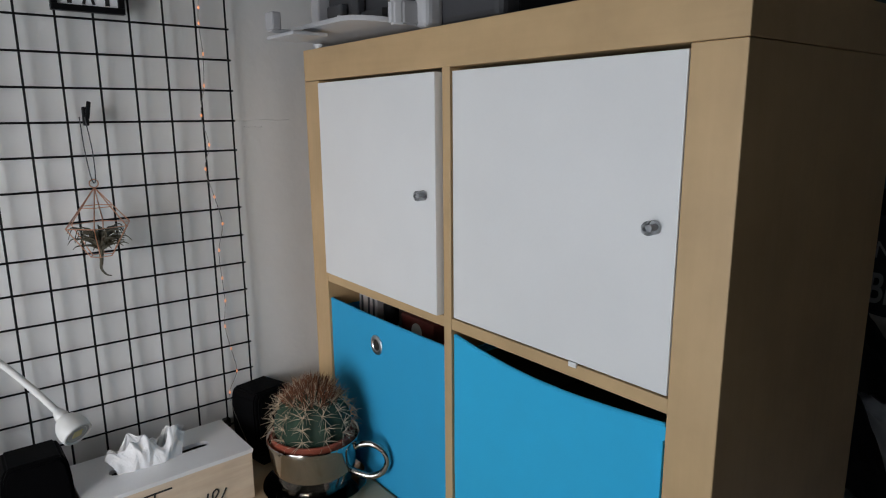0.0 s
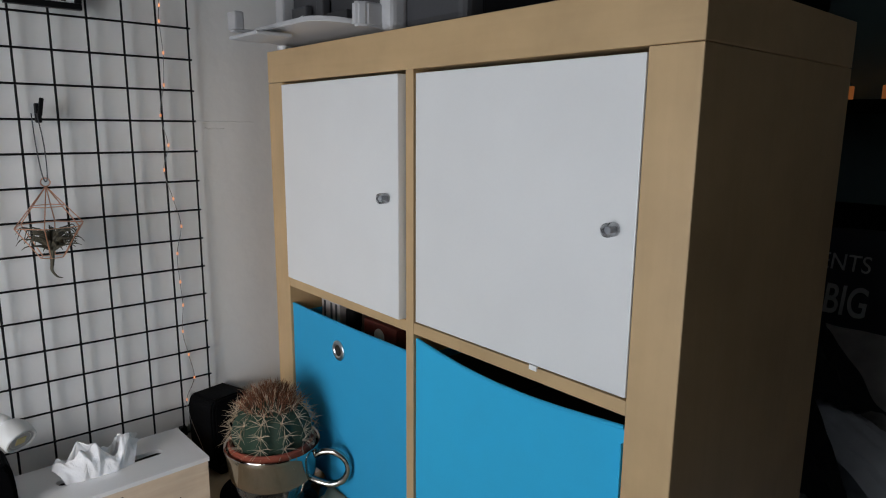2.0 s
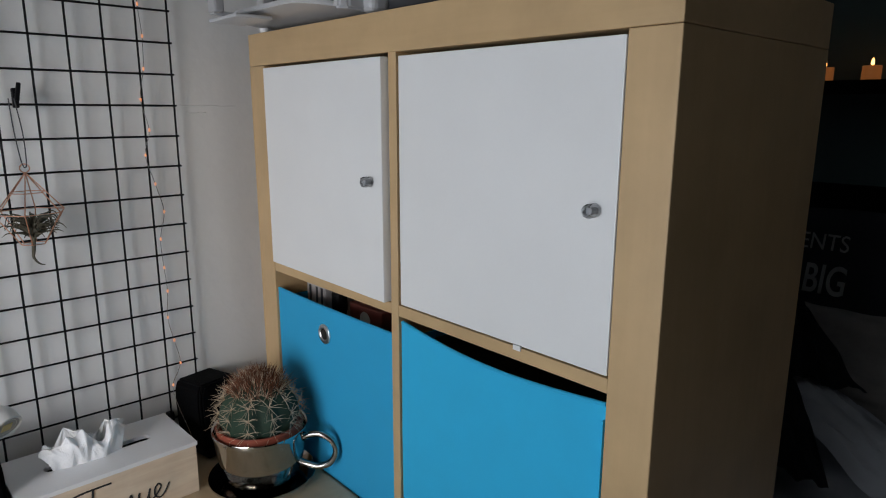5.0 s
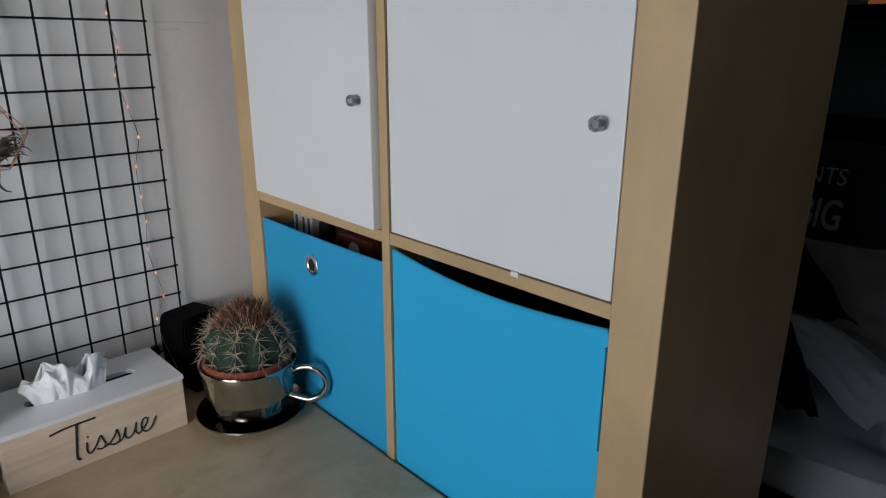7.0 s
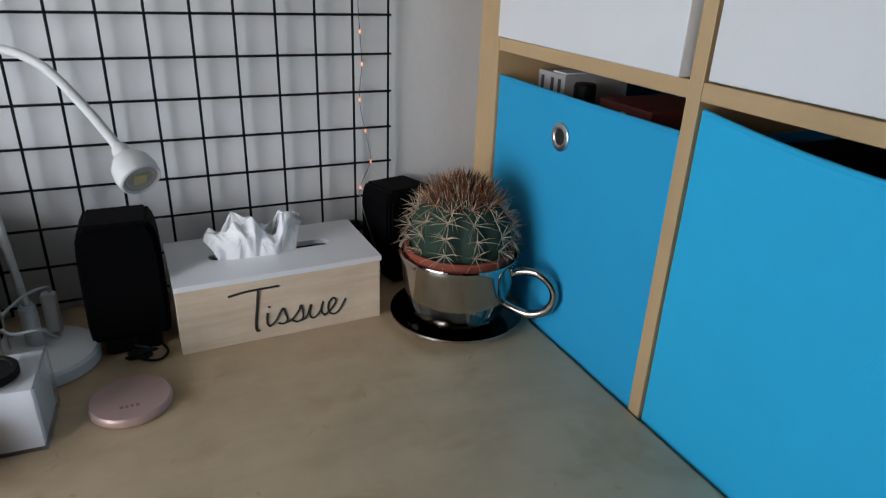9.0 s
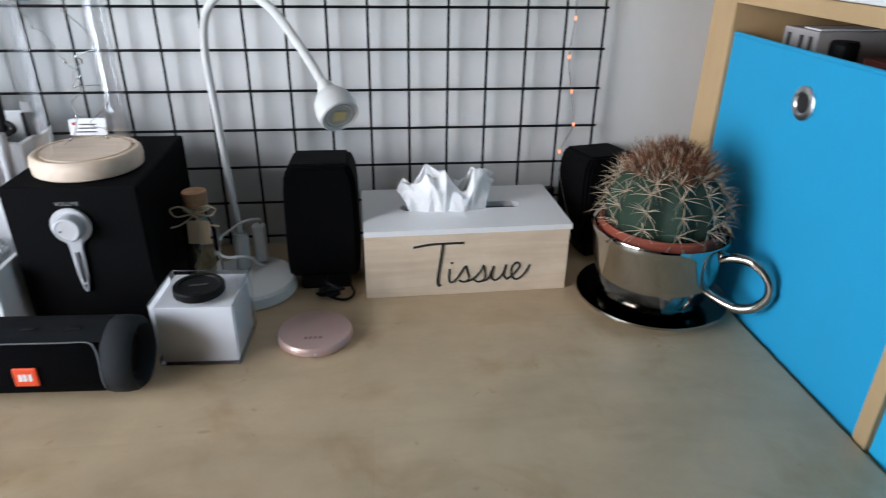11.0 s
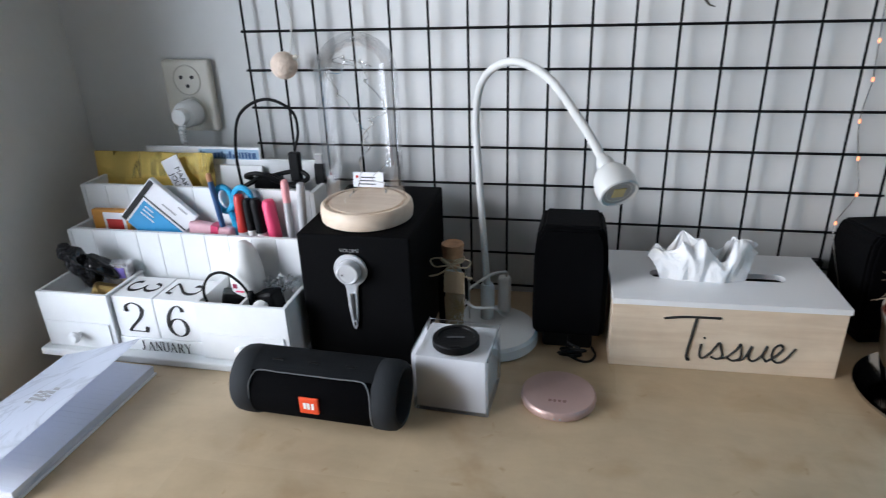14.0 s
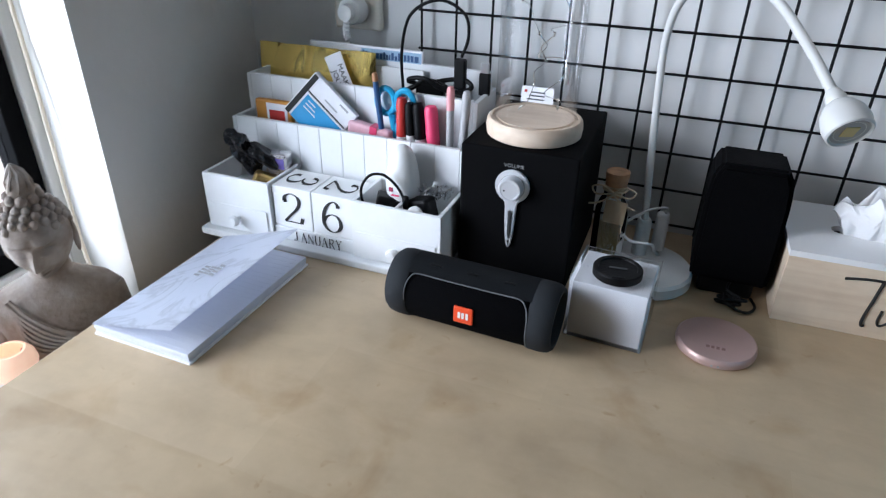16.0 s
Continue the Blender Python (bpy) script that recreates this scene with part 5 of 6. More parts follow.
at_org("plug", box(-0.016, 0.016, -0.012, 0.012, 0, 0.026, 0.004, 3), BLACK, "black plug lying in the tray", "plug", (0, 12, 25), (0.245, 0.036, 0.0575))
at_org("plug", box(-0.017, 0.017, -0.011, 0.011, 0, 0.028, 0.004, 3), BLACK, "black adapter lying in the tray", "plug", (0, -16, -12), (0.293, 0.040, 0.0575))
at_org("earphone", lathe([(0.004, 0), (0.008, 0.002), (0.0095, 0.008), (0.007, 0.013), (0.0, 0.015)], 20), WHITE_PLASTIC, "white round earphone in the tray", "earphone", (20, 0, 0), (0.292, 0.016, 0.070), True)
jc = at_org("jack_cable", tube(glide([(0.231, 0.012, 0.062), (0.222, 0.014, 0.092), (0.231, 0.018, 0.112), (0.248, 0.022, 0.115), (0.263, 0.026, 0.102), (0.272, 0.028, 0.086)], 8), 0.0017, 8), BLACK, "thin black cable arched out of the tray", "cable", smooth=True)
part("jack", lathe([(0.0042, 0), (0.0042, 0.018), (0.003, 0.021)], 12, pose(0.271, 0.029, 0.068, 0, 8, 0)), BLACK, jc)
bm = lathe([(0.010, 0), (0.0165, 0.004), (0.0200, 0.016), (0.0208, 0.030), (0.0195, 0.046), (0.0165, 0.062), (0.012, 0.073), (0.006, 0.079), (0.0, 0.080)], 30)
pb = at_org("pump_bottle", bm, WHITE_PLASTIC, "white egg-shaped bottle with small pink print", "bottle", (0, 0, 0), (0.260, 0.0515, 0.0640), True)
part("print_bar", box(-0.006, 0.004, -0.0216, -0.0195, 0.022, 0.0235), PINK, pb)
part("print_mark", box(-0.009, -0.004, -0.0212, -0.0180, 0.027, 0.032), mat("dark_red_print", (0.35, 0.03, 0.08), 0.5), pb)
bm = bmesh.new()
for s in range(2):
    vs = []
    for j in range(9):
        vs.append([bm.verts.new((i * 0.0045 - 0.020, j * 0.003 - 0.012, 0.010 + 0.014 * noise.noise((i * 0.7, j * 0.9, s * 5 + 0.3)) + s * 0.006)) for i in range(10)])
    for a, b in zip(vs, vs[1:]):
        for i in range(9):
            bm.faces.new((a[i], a[i + 1], b[i + 1], b[i]))
at_org("plastic_bag", bm, glassy("clear_foil", (0.96, 0.97, 0.98), 0.08, 1.5, True), "crumpled clear plastic bag in the tray", "bag", (0, 0, 0), (0.300, 0.058, 0.076))

# ---- notebook with a marbled cover ----
MARBLE = mat("marble_print", (0.78, 0.79, 0.82), 0.4, var=0.03, scale=10, bump=0.0)
mn, ml = MARBLE.node_tree.nodes, MARBLE.node_tree.links
mtc = mn.new("ShaderNodeTexCoord")
mz = mn.new("ShaderNodeTexNoise")
mz.inputs["Scale"].default_value, mz.inputs["Detail"].default_value, mz.inputs["Distortion"].default_value = 9, 8, 2.6
ml.new(mtc.outputs["Object"], mz.inputs["Vector"])
mr = mn.new("ShaderNodeValToRGB")
mr.color_ramp.elements[0].position, mr.color_ramp.elements[0].color = 0.455, (0.76, 0.79, 0.87, 1)
mr.color_ramp.elements[1].position, mr.color_ramp.elements[1].color = 0.545, (0.76, 0.79, 0.87, 1)
e = mr.color_ramp.elements.new(0.5)
e.color = (0.62, 0.645, 0.71, 1)
ml.new(mz.outputs["Fac"], mr.inputs[0])
ml.new(mr.outputs[0], mn["Principled BSDF"].inputs["Base Color"])
# white paper, its colour greyed for the shade under the raised cover
PAPER = mat("shaded_paper", (0.63, 0.65, 0.72), 0.7, var=0.02, bump=0.05)
nb = thing("notebook", (-1.019, -0.317, DESK), -1.2, "notebook with a white marbled cover, slightly open", "notebook")
part("back_cover", box(-0.0625, 0.0625, -0.104, 0.104, 0.0, 0.0022, 0.0006), CARD, nb)
part("page_block", box(-0.0610, 0.0605, -0.1025, 0.1025, 0.0026, 0.0068, 0.0006), PAPER, nb, "white page block")
part("page_block", box(-0.0615, 0.0612, -0.1030, 0.1025, 0.0074, 0.0125, 0.0006), PAPER, nb)
bm = bmesh.new()
vs = []
for j in range(9):
    v = j / 8
    row = []
    for i in range(13):
        u = i / 12
        row.append(bm.verts.new((-0.0625 + 0.116 * u - 0.006 * u * (1 - v), -0.104 + 0.208 * v, 0.0135 + 0.031 * u ** 1.1 * (0.8 + 0.35 * v))))
    vs.append(row)
for a, b in zip(vs, vs[1:]):
    for i in range(12):
        bm.faces.new((a[i], a[i + 1], b[i + 1], b[i]))
bmesh.ops.solidify(bm, geom=bm.faces[:], thickness=0.0009)
cv = part("cover", bm, MARBLE, nb, "white marbled cover", True)
bm = bmesh.new()
for i, (a, b) in enumerate(((-0.012, 0.012), (-0.009, 0.009), (-0.013, 0.013))):
    for k in range(4):
        y0 = 0.008 + a + (b - a) * k / 4
        xx = -0.012 + i * 0.011
        u = (xx + 0.0625) / 0.110
        z = 0.0135 + 0.031 * u ** 1.1 * 1.0 + 0.0012
        add_box(bm, xx - 0.003, xx + 0.003, y0, y0 + (b - a) / 4 * 0.6, z, z + 0.0004, 0, 1)
tagged(part("print_bar", bm, GREY_PLASTIC, cv, "grey printed letters"), kind="stuff")

bm = bmesh.new()
for k in range(24):
    add_box(bm, -0.058, 0.0585, -0.098 + k * 0.0082, -0.0976 + k * 0.0082, 0.01255, 0.0127)
tagged(part("page_line", bm, mat("pale_ruled_line", (0.61, 0.63, 0.70), 0.7, bump=0), nb, "faint ruled lines"), kind="stuff")

# ---- socket, plug, ball light ----
so = thing("wall_socket", (-1.016, 0.066, 1.036), 0, "cream double wall socket with one plug in it", "socket")
CREAM = mat("cream_plastic", (0.66, 0.62, 0.53), 0.35, var=0.03, bump=0.03)
part("plate", box(-0.037, 0.037, -0.012, 0, -0.050, 0.050, 0.004, 3), CREAM, so)
for z in (0.022, -0.022):
    w = part("well", lathe([(0.0215, 0.0), (0.0205, 0.0012), (0.0195, 0.0)], 36, pose(0, -0.012, z, 90, 0, 0), cap=False), CREAM, so, smooth=True)
    for x, dz in ((-0.0085, 0.004), (0.0085, 0.004), (0, -0.008)):
        part("hole", lathe([(0.0027, 0), (0.0027, 0.0008)], 14, pose(x, -0.0119, z + dz, 90, 0, 0)), INK, w)
pl = thing("plug", (-1.015, 0.052, 1.014), 0, "white plug with a ribbed cable in the lower socket", "plug")
part("body", lathe([(0.0185, 0), (0.0185, 0.018), (0.0165, 0.023), (0.0115, 0.025), (0.0105, 0.036), (0.004, 0.038)], 28, pose(0, 0, 0, 90, 0, 0)), WHITE_PLASTIC, pl, smooth=True)
line = glide([(0, -0.028, -0.004), (0.0, -0.032, -0.020), (0, -0.030, -0.045), (0.004, -0.026, -0.11), (0.010, -0.012, -0.20), (0.01, -0.008, -0.25)], 10)
part("cord", tube(line, [0.0055 if i < 18 and i % 2 else 0.0045 if i < 18 else 0.0032 for i in range(len(line))], 10), WHITE_PLASTIC, pl, "white ribbed cord")

bl = thing("ball_light", (-0.8525, 0.024, 1.0815), 0, "peach cotton ball light hanging on a thin wire", "string light")
part("ball", lathe([(0.0175 * math.cos(radians(a)), 0.0175 * math.sin(radians(a))) for a in range(-88, 90, 11)], 28), mat("peach_cotton", (0.84, 0.68, 0.55), 0.95, var=0.06, scale=90, bump=0.6, fine=300), bl, smooth=True)
part("cord", tube(glide([(0.010, 0.0, 0.012), (0.016, 0.002, 0.06), (0.006, 0.004, 0.12), (0.008, 0.006, 0.35), (0.0, 0.008, 0.72)], 8), 0.0011, 6), mat("clear_cord", (0.6, 0.58, 0.55), 0.4), bl, smooth=True)
part("holder", lathe([(0.003, 0), (0.003, 0.007)], 12, pose(0.014, 0, 0.008, 0, 50, 0)), CREAM, bl)

# ---- fairy lights on the grid ----
fx = [(-0.163, 1.551), (-0.164, 1.527), (-0.162, 1.479), (-0.164, 1.429), (-0.172, 1.381), (-0.164, 1.333), (-0.173, 1.293), (-0.161, 1.245), (-0.152, 1.198), (-0.161, 1.152), (-0.159, 1.102), (-0.158, 1.061), (-0.161, 1.014), (-0.153, 0.970), (-0.147, 0.927), (-0.162, 0.889)]
fy = 0.036
fairy = thing("fairy_lights", (0, 0, 0), 0, "thin silver-wired warm fairy lights hung on the grid", "fairy lights")
line = [(-0.166, fy, 1.83), (-0.162, fy, 1.74), (-0.168, fy, 1.65), (-0.160, fy, 1.60)] + [(x, fy + 0.002 * math.sin(i * 2.1), z) for i, (x, z) in enumerate(fx)] + [(-0.163, 0.02, 0.86), (-0.150, 0.0, 0.80), (-0.148, -0.01, 0.765), (-0.160, 0.03, 0.76)]
part("light_wire", tube(glide(line, 6), 0.0006, 5), WIRE, fairy, "thin silver wire", True)
WARM = glow("warm_led", (1.0, 0.31, 0.13), 1.3)
for x, y, z in line[:20]:
    bm = bmesh.new()
    bmesh.ops.create_icosphere(bm, subdivisions=2, radius=0.0018, matrix=pose(x, y - 0.001, z) @ Matrix.Diagonal((0.8, 0.8, 1.6, 1)))
    part("led", bm, WARM, fairy, smooth=True)

# ---- hanging air plant ----
hp = thing("air_plant_holder", (-0.349, -0.002, 1.222), 0, "geometric copper wire holder hanging from the grid", "plant holder")
top, bot = Vector((0, 0, 0.056)), Vector((0, 0, -0.052))
hexa = [Vector((0.046 * math.cos(radians(60 * k + 12)), 0.046 * math.sin(radians(60 * k + 12)), 0)) for k in range(6)]
for k in range(6):
    a, b = hexa[k], hexa[(k + 1) % 6]
    part("rod", tube([a, b], 0.0008, 6), COPPER, hp)
    part("rod", tube([a, top], 0.0008, 6), COPPER, hp)
    part("rod", tube([a, Vector((a.x * 0.35, a.y * 0.35, -0.046))], 0.0008, 6), COPPER, hp)
    part("rod", tube([a * 0.5 + top * 0.5, b * 0.5 + top * 0.5], 0.0007, 6), COPPER, hp)
    part("rod", tube([Vector((a.x * 0.35, a.y * 0.35, -0.046)), Vector((b.x * 0.35, b.y * 0.35, -0.046))], 0.0007, 6), COPPER, hp)
part("ring", tube([(0.006 * math.cos(a), 0, 0.062 + 0.006 * math.sin(a)) for a in [i * 0.3927 for i in range(16)]], 0.0009, 6, True), COPPER, hp)
part("hanging_cord", tube(glide([(-0.003, 0.034, 0.158), (-0.004, 0.016, 0.11), (-0.002, 0.0, 0.068), (0.003, 0.0, 0.068), (0.006, 0.016, 0.11), (0.004, 0.034, 0.158)], 8), 0.0008, 6), DARK_GREY, hp, "dark hanging cord", True)
cl = thing("peg_clip", (-0.342, 0.044, 1.377), 0, "small black clip on the grid wire", "clip")
part("jaw", box(-0.004, 0.004, -0.006, 0.002, -0.010, 0.018, 0.0015), BLACK, cl)
part("lever", box(-0.003, 0.003, -0.010, -0.007, 0.0, 0.026, 0.001, 1, pose(0.001, 0, 0, 0, 10, 0)), BLACK, cl)
ap = thing("air_plant", (-0.349, -0.002, 1.186), 0, "grey-brown air plant sitting in the copper holder", "air plant")
LEAF = mat("air_plant_leaf", (0.085, 0.075, 0.05), 0.8, var=0.35, scale=60, bump=0.2)
rnd = random.Random(21)
for i in range(80):
    a, sp, h = rnd.uniform(0, 6.283), rnd.uniform(0.014, 0.038), rnd.uniform(0.008, 0.034)
    d = Vector((math.cos(a), math.sin(a), 0))
    pts = glide([d * 0.002, d * sp * 0.45 + Vector((0, 0, h * 0.75)), d * sp + Vector((0, 0, h)), d * sp * 1.25 + Vector((0, 0, h * rnd.uniform(0.4, 0.9)))], 4)
    n = len(pts)
    part("leaf", tube(pts, [0.0021 * (1 - 0.85 * k / (n - 1)) for k in range(n)], 5), LEAF, ap, smooth=True)
part("tail", tube(glide([(0, 0, 0.002), (-0.002, -0.002, -0.018), (-0.003, 0, -0.030), (0.003, 0, -0.040), (0.010, 0, -0.043)], 5), [0.0034 - 0.00014 * k for k in range(21)], 7), LEAF, ap, smooth=True)

# ---- picture clipped to the grid ----
pf = thing("picture", (-0.3215, 0.040, 1.530), 0, "black framed print with white and black shapes on the grid", "picture")
bm = box(-0.049, 0.049, -0.006, 0.006, 0, 0.009, 0.001)
add_box(bm, -0.049, -0.040, -0.006, 0.006, 0.0091, 0.14, 0.001)
add_box(bm, 0.040, 0.049, -0.006, 0.006, 0.0091, 0.14, 0.001)
add_box(bm, -0.049, 0.049, -0.006, 0.006, 0.1401, 0.149, 0.001)
part("frame", bm, BLACK, pf, "black frame")
part("sheet", box(-0.040, 0.040, -0.001, 0.003, 0.009, 0.140), CARD, pf, "white printed sheet")
for x, w, an in ((-0.024, 0.006, 0), (-0.006, 0.004, 32), (0.008, 0.004, -32), (0.026, 0.006, 0)):
    part("black_stroke", box(-w / 2, w / 2, -0.0016, -0.0011, 0.001, 0.050, 0, 1, pose(x, 0, 0.010, 0, an * 0.4, 0)), INK, pf)

# ---- stone bust on the sill: one plain shape ----
STONE = mat("weathered_stone", (0.25, 0.222, 0.198), 0.9, var=0.30, scale=22, bump=0.6, fine=140, tint=(0.25, 0.18, 0.13))
bm = bmesh.new()
bust = pose(-1.258, -0.327, 0.634, 0, 0, 0)


def ball(bm, c, r, sub=3, sq=(1, 1, 1)):
    bmesh.ops.create_icosphere(bm, subdivisions=sub, radius=r, matrix=Matrix.Translation(c) @ Matrix.Diagonal((*sq, 1)))


# shoulders and chest, facing +y here
sect = [(0.0, 0.076, 0.044), (0.02, 0.080, 0.046), (0.05, 0.083, 0.046), (0.075, 0.080, 0.043), (0.092, 0.066, 0.037), (0.104, 0.040, 0.030), (0.112, 0.026, 0.025), (0.130, 0.022, 0.022), (0.146, 0.021, 0.021)]
rows = []
for z, rx, ry in sect:
    rows.append([bm.verts.new((rx * math.cos(a), ry * math.sin(a), z)) for a in [2 * math.pi * i / 36 for i in range(36)]])
for a, b in zip(rows, rows[1:]):
    for i in range(36):
        bm.faces.new((a[i], a[(i + 1) % 36], b[(i + 1) % 36], b[i]))
bm.faces.new(rows[0][::-1])
bm.faces.new(rows[-1])
add_tube(bm, glide([(0.050, 0.030, 0.094), (0.030, 0.044, 0.070), (0.0, 0.049, 0.045), (-0.035, 0.046, 0.030)], 6), 0.0022, 6)
for k in range(6):
    s = 0.010 * k
    add_tube(bm, glide([(0.056 - 0.2 * s, 0.026, 0.088 - 0.5 * s), (0.036 + 0.2 * s, 0.040, 0.064 - 0.7 * s), (0.008 + 0.4 * s, 0.0455, 0.038 - 0.45 * s), (-0.030 + 0.6 * s, 0.043, 0.022 - 0.35 * s)], 6), 0.0028, 6)
for s in (-1, 1):
    add_tube(bm, glide([(s * 0.064, 0.004, 0.078), (s * 0.071, 0.010, 0.045), (s * 0.070, 0.018, 0.0)], 6), 0.0135, 14)
hb = bmesh.new()


def bell(x, z, cx, cz, wx, wz):
    return math.exp(-((x - cx) / wx) ** 2 - ((z - cz) / wz) ** 2)


def head_point(a, ph):
    """The head as one ellipsoid with its face worked into the +y side."""
    x, y, z = 0.0395 * math.cos(ph) * math.cos(a), 0.042 * math.cos(ph) * math.sin(a), 0.047 * math.sin(ph)
    if z < 0:
        x *= 1 + 3.0 * z
    if y > 0:
        ax = abs(x)
        d = 0.0085 * bell(ax, z, 0, -0.010, 0.0048, 0.011) + 0.0045 * bell(ax, z, 0, -0.018, 0.0085, 0.005)
        d += 0.0035 * bell(ax, z, 0.014, 0.010, 0.014, 0.004) - 0.0030 * bell(ax, z, 0.015, 0.001, 0.009, 0.0045) - 0.0016 * bell(ax, z, 0.0155, -0.0062, 0.0085, 0.0011) + 0.0042 * bell(ax, z, 0.0155, -0.003, 0.0085, 0.0035)
        d += 0.0045 * bell(ax, z, 0, -0.027, 0.0115, 0.0028) + 0.0040 * bell(ax, z, 0, -0.0325, 0.009, 0.0028) - 0.0022 * bell(ax, z, 0, -0.0298, 0.012, 0.0011)
        d += 0.0060 * bell(ax, z, 0, -0.041, 0.013, 0.006) + 0.0025 * bell(ax, z, 0.020, -0.016, 0.010, 0.010)
        y += 1.9 * d * min(1, y / 0.012)
    return Vector((x, y, z))


rows = [[hb.verts.new(head_point(2 * math.pi * i / 96, radians(-88 + 176 * j / 72))) for i in range(96)] for j in range(73)]
for a, b in zip(rows, rows[1:]):
    for i in range(96):
        hb.faces.new((a[i], a[(i + 1) % 96], b[(i + 1) % 96], b[i]))
for s in (-1, 1):
    ball(hb, (s * 0.0395, -0.004, -0.010), 0.0085, 3, (0.45, 0.8, 2.5))
for j in range(9):
    ph = radians(-6 + 11.0 * j)
    cnt = max(5, int(22 * math.cos(ph)))
    for i in range(cnt):
        a = 2 * math.pi * (i + 0.5 * (j % 2)) / cnt
        p = Vector((0.0400 * math.cos(ph) * math.cos(a), 0.0425 * math.cos(ph) * math.sin(a), 0.0475 * math.sin(ph)))
        if p.z < 0.014 + 0.27 * p.y:
            continue
        ball(hb, p * 0.985, 0.0054, 2)
add_lathe(hb, [(0.019, 0.036), (0.0175, 0.048), (0.0150, 0.054), (0.0155, 0.058), (0.0125, 0.066), (0.0125, 0.070), (0.008, 0.078), (0.004, 0.083), (0.0, 0.085)], 18)
for i in range(8):
    a = 2 * math.pi * i / 8
    add_tube(hb, [(0.0135 * math.cos(a), 0.0135 * math.sin(a), 0.058), (0.0130 * math.cos(a + 0.2), 0.0130 * math.sin(a + 0.2), 0.066), (0.008 * math.cos(a + 0.5), 0.008 * math.sin(a + 0.5), 0.078), (0.002, 0.0, 0.086)], 0.0024, 6)
    ball(hb, (0.0165 * math.cos(a), 0.0165 * math.sin(a), 0.050), 0.0062, 2)
bmesh.ops.transform(hb, matrix=pose(0, 0.012, 0.171, -8, 0, 0) @ pose(0, 0, 0, 0, 0, -4) @ Matrix.Diagonal((1.0, 1.0, 1.14, 1)), verts=hb.verts)
hm_ = bpy.data.meshes.new("head_shape")
hb.to_mesh(hm_)
hb.free()
bm.from_mesh(hm_)
bpy.data.meshes.remove(hm_)
st = part("statue", bm, STONE, None, smooth=True)
st.matrix_world = bust @ pose(0, 0, 0, 0, 0, 226) @ Matrix.Scale(0.96, 4)
tagged(st, "weathered grey stone bust with curled hair on the sill", "statue")
tl = thing("tealight_holder", (-1.262, -0.408, 0.634), 0, "small frosted orange glass with a lit candle", "candle")
part("glass", lathe([(0.018, 0), (0.024, 0.005), (0.028, 0.018), (0.026, 0.030), (0.019, 0.038), (0.016, 0.038), (0.022, 0.028), (0.024, 0.018), (0.0, 0.006)], 28), glow("lit_orange_glass", (0.95, 0.60, 0.42), 0.40), tl, smooth=True)
part("wax", lathe([(0.015, 0.009), (0.016, 0.018), (0.0, 0.018)], 20), CARD, tl)

# ---- the bedroom beyond the bookcase ----
DUVET = mat("grey_bed_linen", (0.64, 0.66, 0.69), 0.9, var=0.08, scale=9, bump=0.3, fine=200)
NAVY = mat("dark_navy_cloth", (0.012, 0.014, 0.022), 0.95, var=0.2, scale=12, bump=0.3, fine=250)
bed = thing("bed", (1.55, -0.95, 0), 0, "bed with grey linen in a dark corner", "bed")
part("bed_frame", box(-0.62, 0.66, -0.75, 0.72, 0.10, 0.32, 0.01), BLACK_SATIN, bed)
for x in (-0.55, 0.60):
    for y in (-0.68, 0.65):
        part("leg", box(x - 0.03, x + 0.03, y - 0.03, y + 0.03, 0, 0.10), BLACK_SATIN, bed)
part("mattress", box(-0.60, 0.65, -0.73, 0.70, 0.32, 0.46, 0.04, 4), DUVET, bed)
part("headboard", box(0.66, 0.69, -0.78, 0.80, 0.10, 1.10, 0.01), BLACK_SATIN, bed)


def soft(nx, ny, fn, thick):
    bm = bmesh.new()
    vs = [[bm.verts.new(fn(i / nx, j / ny)) for i in range(nx + 1)] for j in range(ny + 1)]
    for a, b in zip(vs, vs[1:]):
        for i in range(nx):
            bm.faces.new((a[i], a[i + 1], b[i + 1], b[i]))
    bmesh.ops.solidify(bm, geom=bm.faces[:], thickness=thick)
    return bm


ob = part("duvet", soft(40, 40, lambda u, v: (0.93 + 0.75 * u, -1.66 + 1.35 * v, 0.475 + 0.05 * abs(noise.noise((u * 2.4, v * 2.6, 2))) + 0.008 * noise.noise((u * 7, v * 7, 5)) - 0.02 * (1 - u) ** 8), 0.03), DUVET, None, smooth=True)
tagged(ob, "crumpled pale grey duvet on the bed", "duvet")
TAUPE = mat("taupe_knit_blanket", (0.38, 0.36, 0.345), 0.95, var=0.12, scale=14, bump=0.5, fine=160)
SHEET = mat("white_cotton_sheet", (0.74, 0.76, 0.80), 0.9, var=0.05, scale=10, bump=0.25, fine=200)


def ruffled(corners, deep, size, seed, n=30):
    """Cloth hung between four corners, with folds."""
    a, b, c, d = [Vector(p) for p in corners]
    def at(u, v):
        p = (a * (1 - u) + b * u) * (1 - v) + (d * (1 - u) + c * u) * v
        return p + Vector((0, 0, deep * (noise.noise((u * size, v * size * 0.6, seed)) + 0.4 * noise.noise((u * size * 2.5, v * size, seed + 3)))))
    return soft(n, n, at, 0.014)


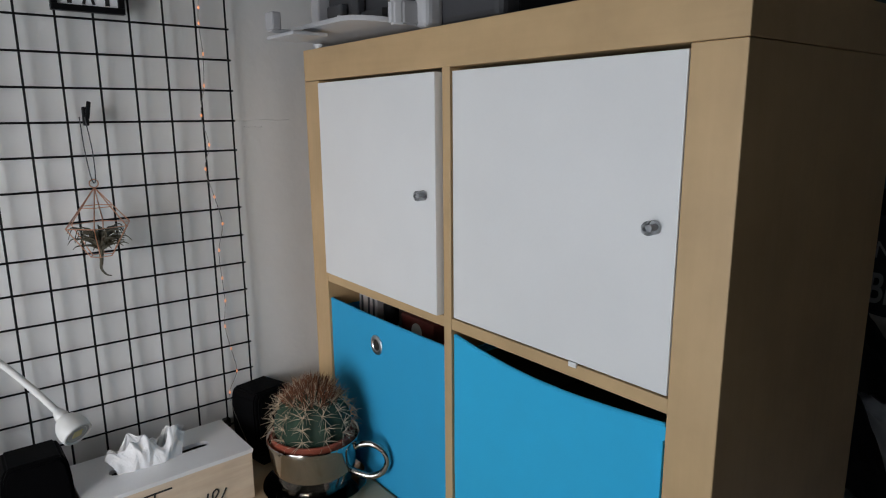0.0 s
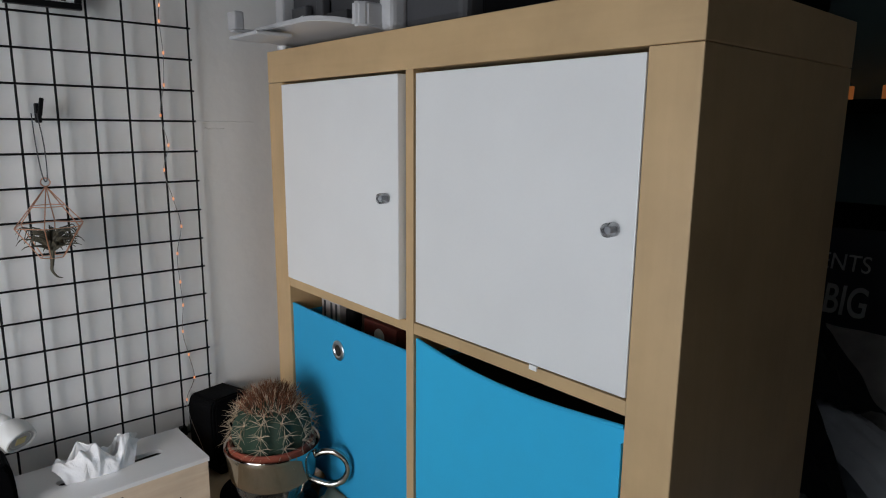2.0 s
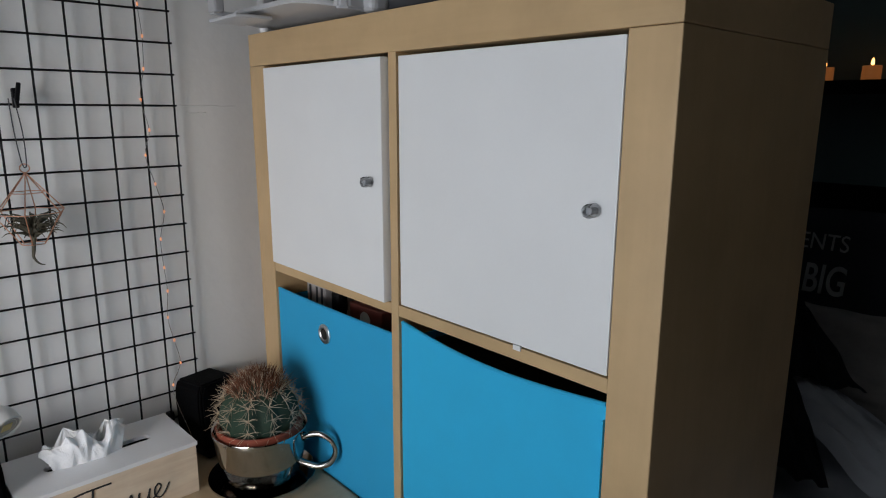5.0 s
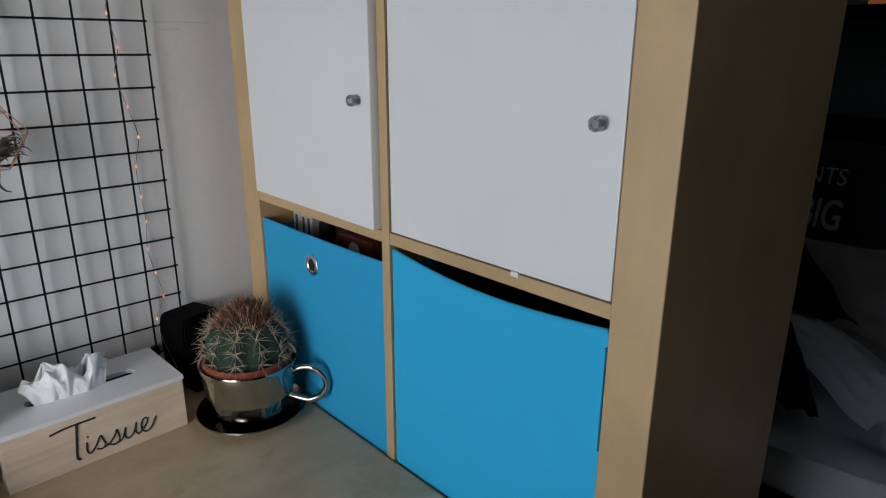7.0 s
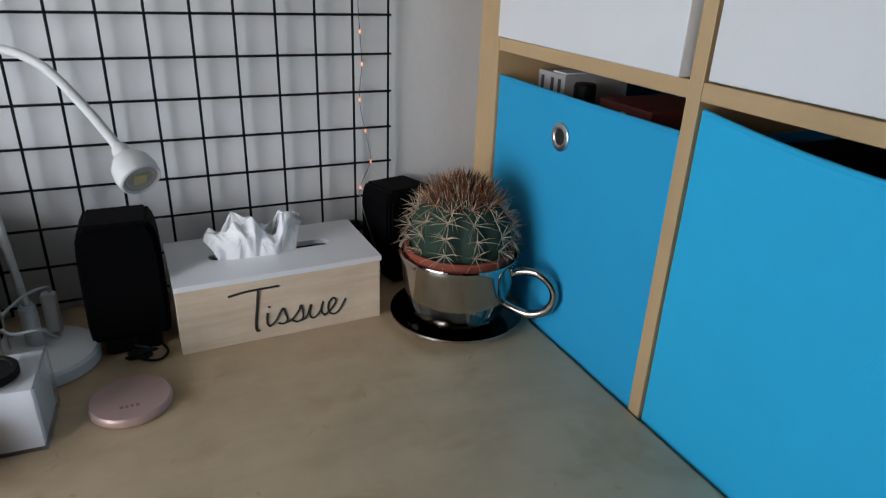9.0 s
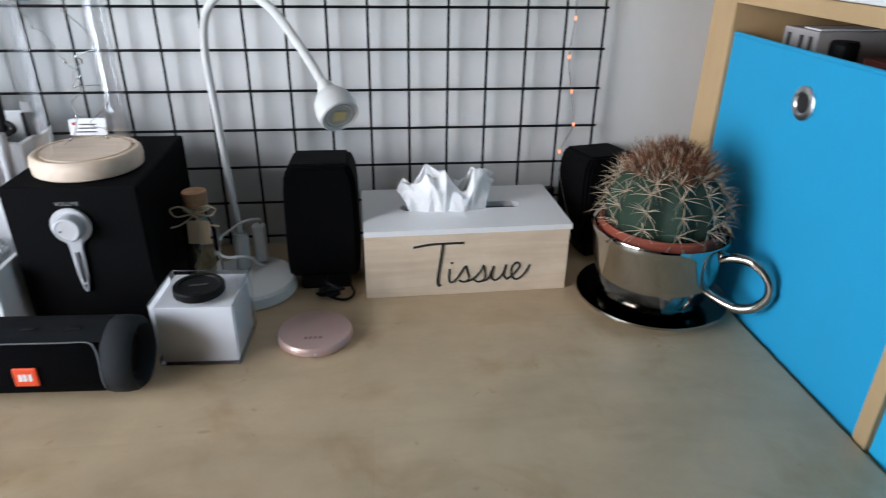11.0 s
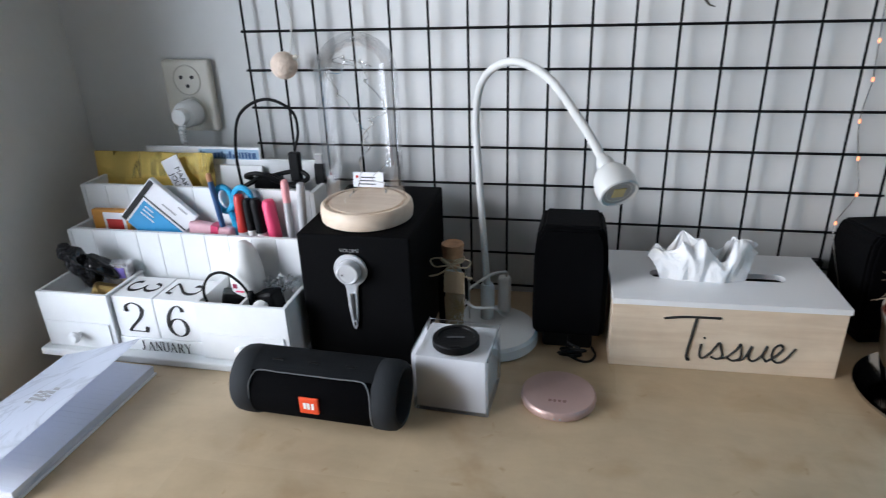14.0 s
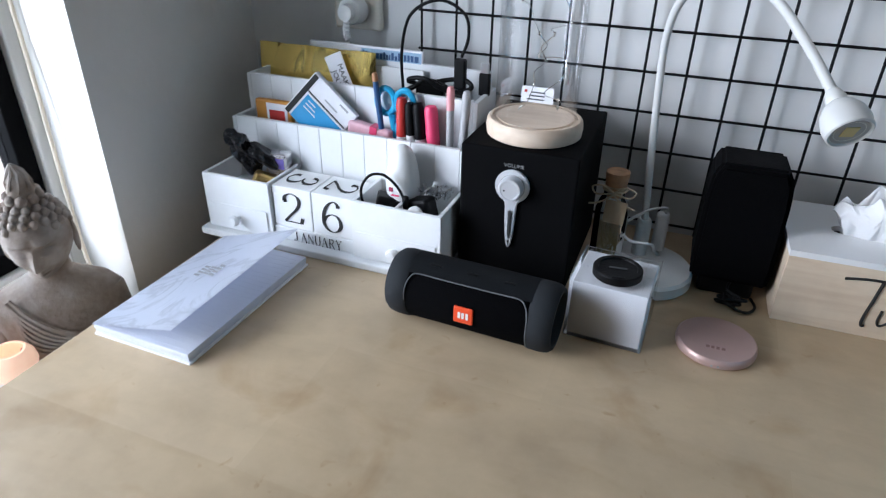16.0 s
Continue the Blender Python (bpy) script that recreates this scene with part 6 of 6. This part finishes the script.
ob = part("blanket", soft(44, 44, lambda u, v: (1.46 + 0.54 * u, -1.55 + 1.27 * v, 0.52 + 0.20 * u ** 1.3 + 0.016 * noise.noise((u * 5, v * 9, 1)) + 0.008 * math.sin(26 * u + 3 * noise.noise((u * 3, v * 4, 7)))), 0.03), TAUPE, None, smooth=True)
tagged(ob, "rumpled taupe knitted blanket on the bed", "blanket")
ob = part("throw", ruffled([(1.94, -0.22, 0.86), (1.93, -0.27, 0.74), (1.47, -0.64, 0.60), (1.44, -0.36, 0.60)], 0.035, 5, 9), NAVY, None, smooth=True)
tagged(ob, "dark navy throw heaped on the bed", "throw")
ob = part("throw", ruffled([(1.40, -0.30, 0.60), (1.43, -0.47, 0.59), (0.98, -0.70, 0.55), (0.95, -0.50, 0.55)], 0.03, 5, 4), NAVY, None, smooth=True)
tagged(ob, "dark navy garment spread over the duvet", "garment")
ob = part("sheet", soft(40, 18, lambda u, v: (1.54 - 0.46 * u + 0.16 * (v - 0.5), -0.44 - 0.42 * u - 0.14 * (v - 0.5), 0.545 + 0.055 * math.sin(math.pi * v) * (0.6 + 0.4 * u) + 0.012 * noise.noise((u * 4, v * 7, 6)) + 0.005 * math.sin(30 * v + 6 * u)), 0.012), SHEET, None, smooth=True)
tagged(ob, "folded-back white cotton sheet on the bed", "sheet")


def pillow(loc, rot, w, h, t, material, label):
    e = thing("pillow", loc, 0, label, "pillow")
    bm = bmesh.new()
    for s in (-1, 1):
        vs = []
        for j in range(21):
            row = []
            for i in range(21):
                u, v = i / 10 - 1, j / 10 - 1
                pf_ = (max(0, 1 - u ** 4) * max(0, 1 - v ** 4)) ** 0.5
                row.append(bm.verts.new((w / 2 * u * (1 - 0.06 * v * v), s * t * pf_, h / 2 * v * (1 - 0.06 * u * u))))
            vs.append(row)
        for a, b in zip(vs, vs[1:]):
            for i in range(20):
                bm.faces.new((a[i], a[i + 1], b[i + 1], b[i]))
    bmesh.ops.remove_doubles(bm, verts=bm.verts, dist=0.0005)
    part("cover", bm, material, e, smooth=True, m=pose(0, 0, 0, *rot))
    return e


tp = pillow((2.04, -0.40, 0.80), (-14, 0, -90), 0.50, 0.46, 0.05, NAVY, "navy cushion with pale lettering on the bed")
PRINT = mat("pale_cushion_print", (0.24, 0.25, 0.26), 0.9, bump=0.1)
fm = pose(0, 0, 0, -14, 0, -90)
part("lettering", lettering("ENTS", 0.084, fm @ pose(-0.075, -0.056, 0.096) @ FACE_SOUTH @ Matrix.Diagonal((0.84, 1, 1, 1)), 0.001), PRINT, tp, "pale letters ENTS")
part("lettering", lettering("BIG", 0.148, fm @ pose(-0.050, -0.057, -0.040) @ FACE_SOUTH @ Matrix.Diagonal((0.62, 1, 1, 1)), 0.001, 0.002), PRINT, tp, "pale letters BIG")
pillow((1.96, -0.64, 0.53), (-30, 0, -100), 0.60, 0.34, 0.07, DUVET, "pale grey pillow lying on the bed")
ld = thing("wall_ledge", (2.17, -0.55, 1.430), 0, "black wall ledge above the bed", "shelf")
part("board", box(-0.08, 0.08, -0.50, 0.45, 0, 0.028, 0.002), BLACK_SATIN, ld)
part("lip", box(-0.092, -0.081, -0.50, 0.45, 0, 0.045, 0.001), BLACK_SATIN, ld)
jar = thing("candle_jar", (2.15, -0.212, 1.4585), 0, "glass candle jar glowing orange on the ledge", "candle", "candle jars")
part("glass", lathe([(0.026, 0), (0.030, 0.004), (0.030, 0.065), (0.027, 0.066), (0.026, 0.008), (0.0, 0.006)], 24), glow("amber_glass", (0.45, 0.15, 0.04), 0.28), jar, smooth=True)
part("flame", lathe([(0.0, 0.030), (0.006, 0.038), (0.004, 0.052), (0.0, 0.060)], 12, pose(-0.0, 0, 0.034), cap=False), glow("flame", (1.0, 0.42, 0.10), 6), jar)
for y in (-0.362, -0.512):
    copy_thing(jar, pose(2.15, y, 1.4585))
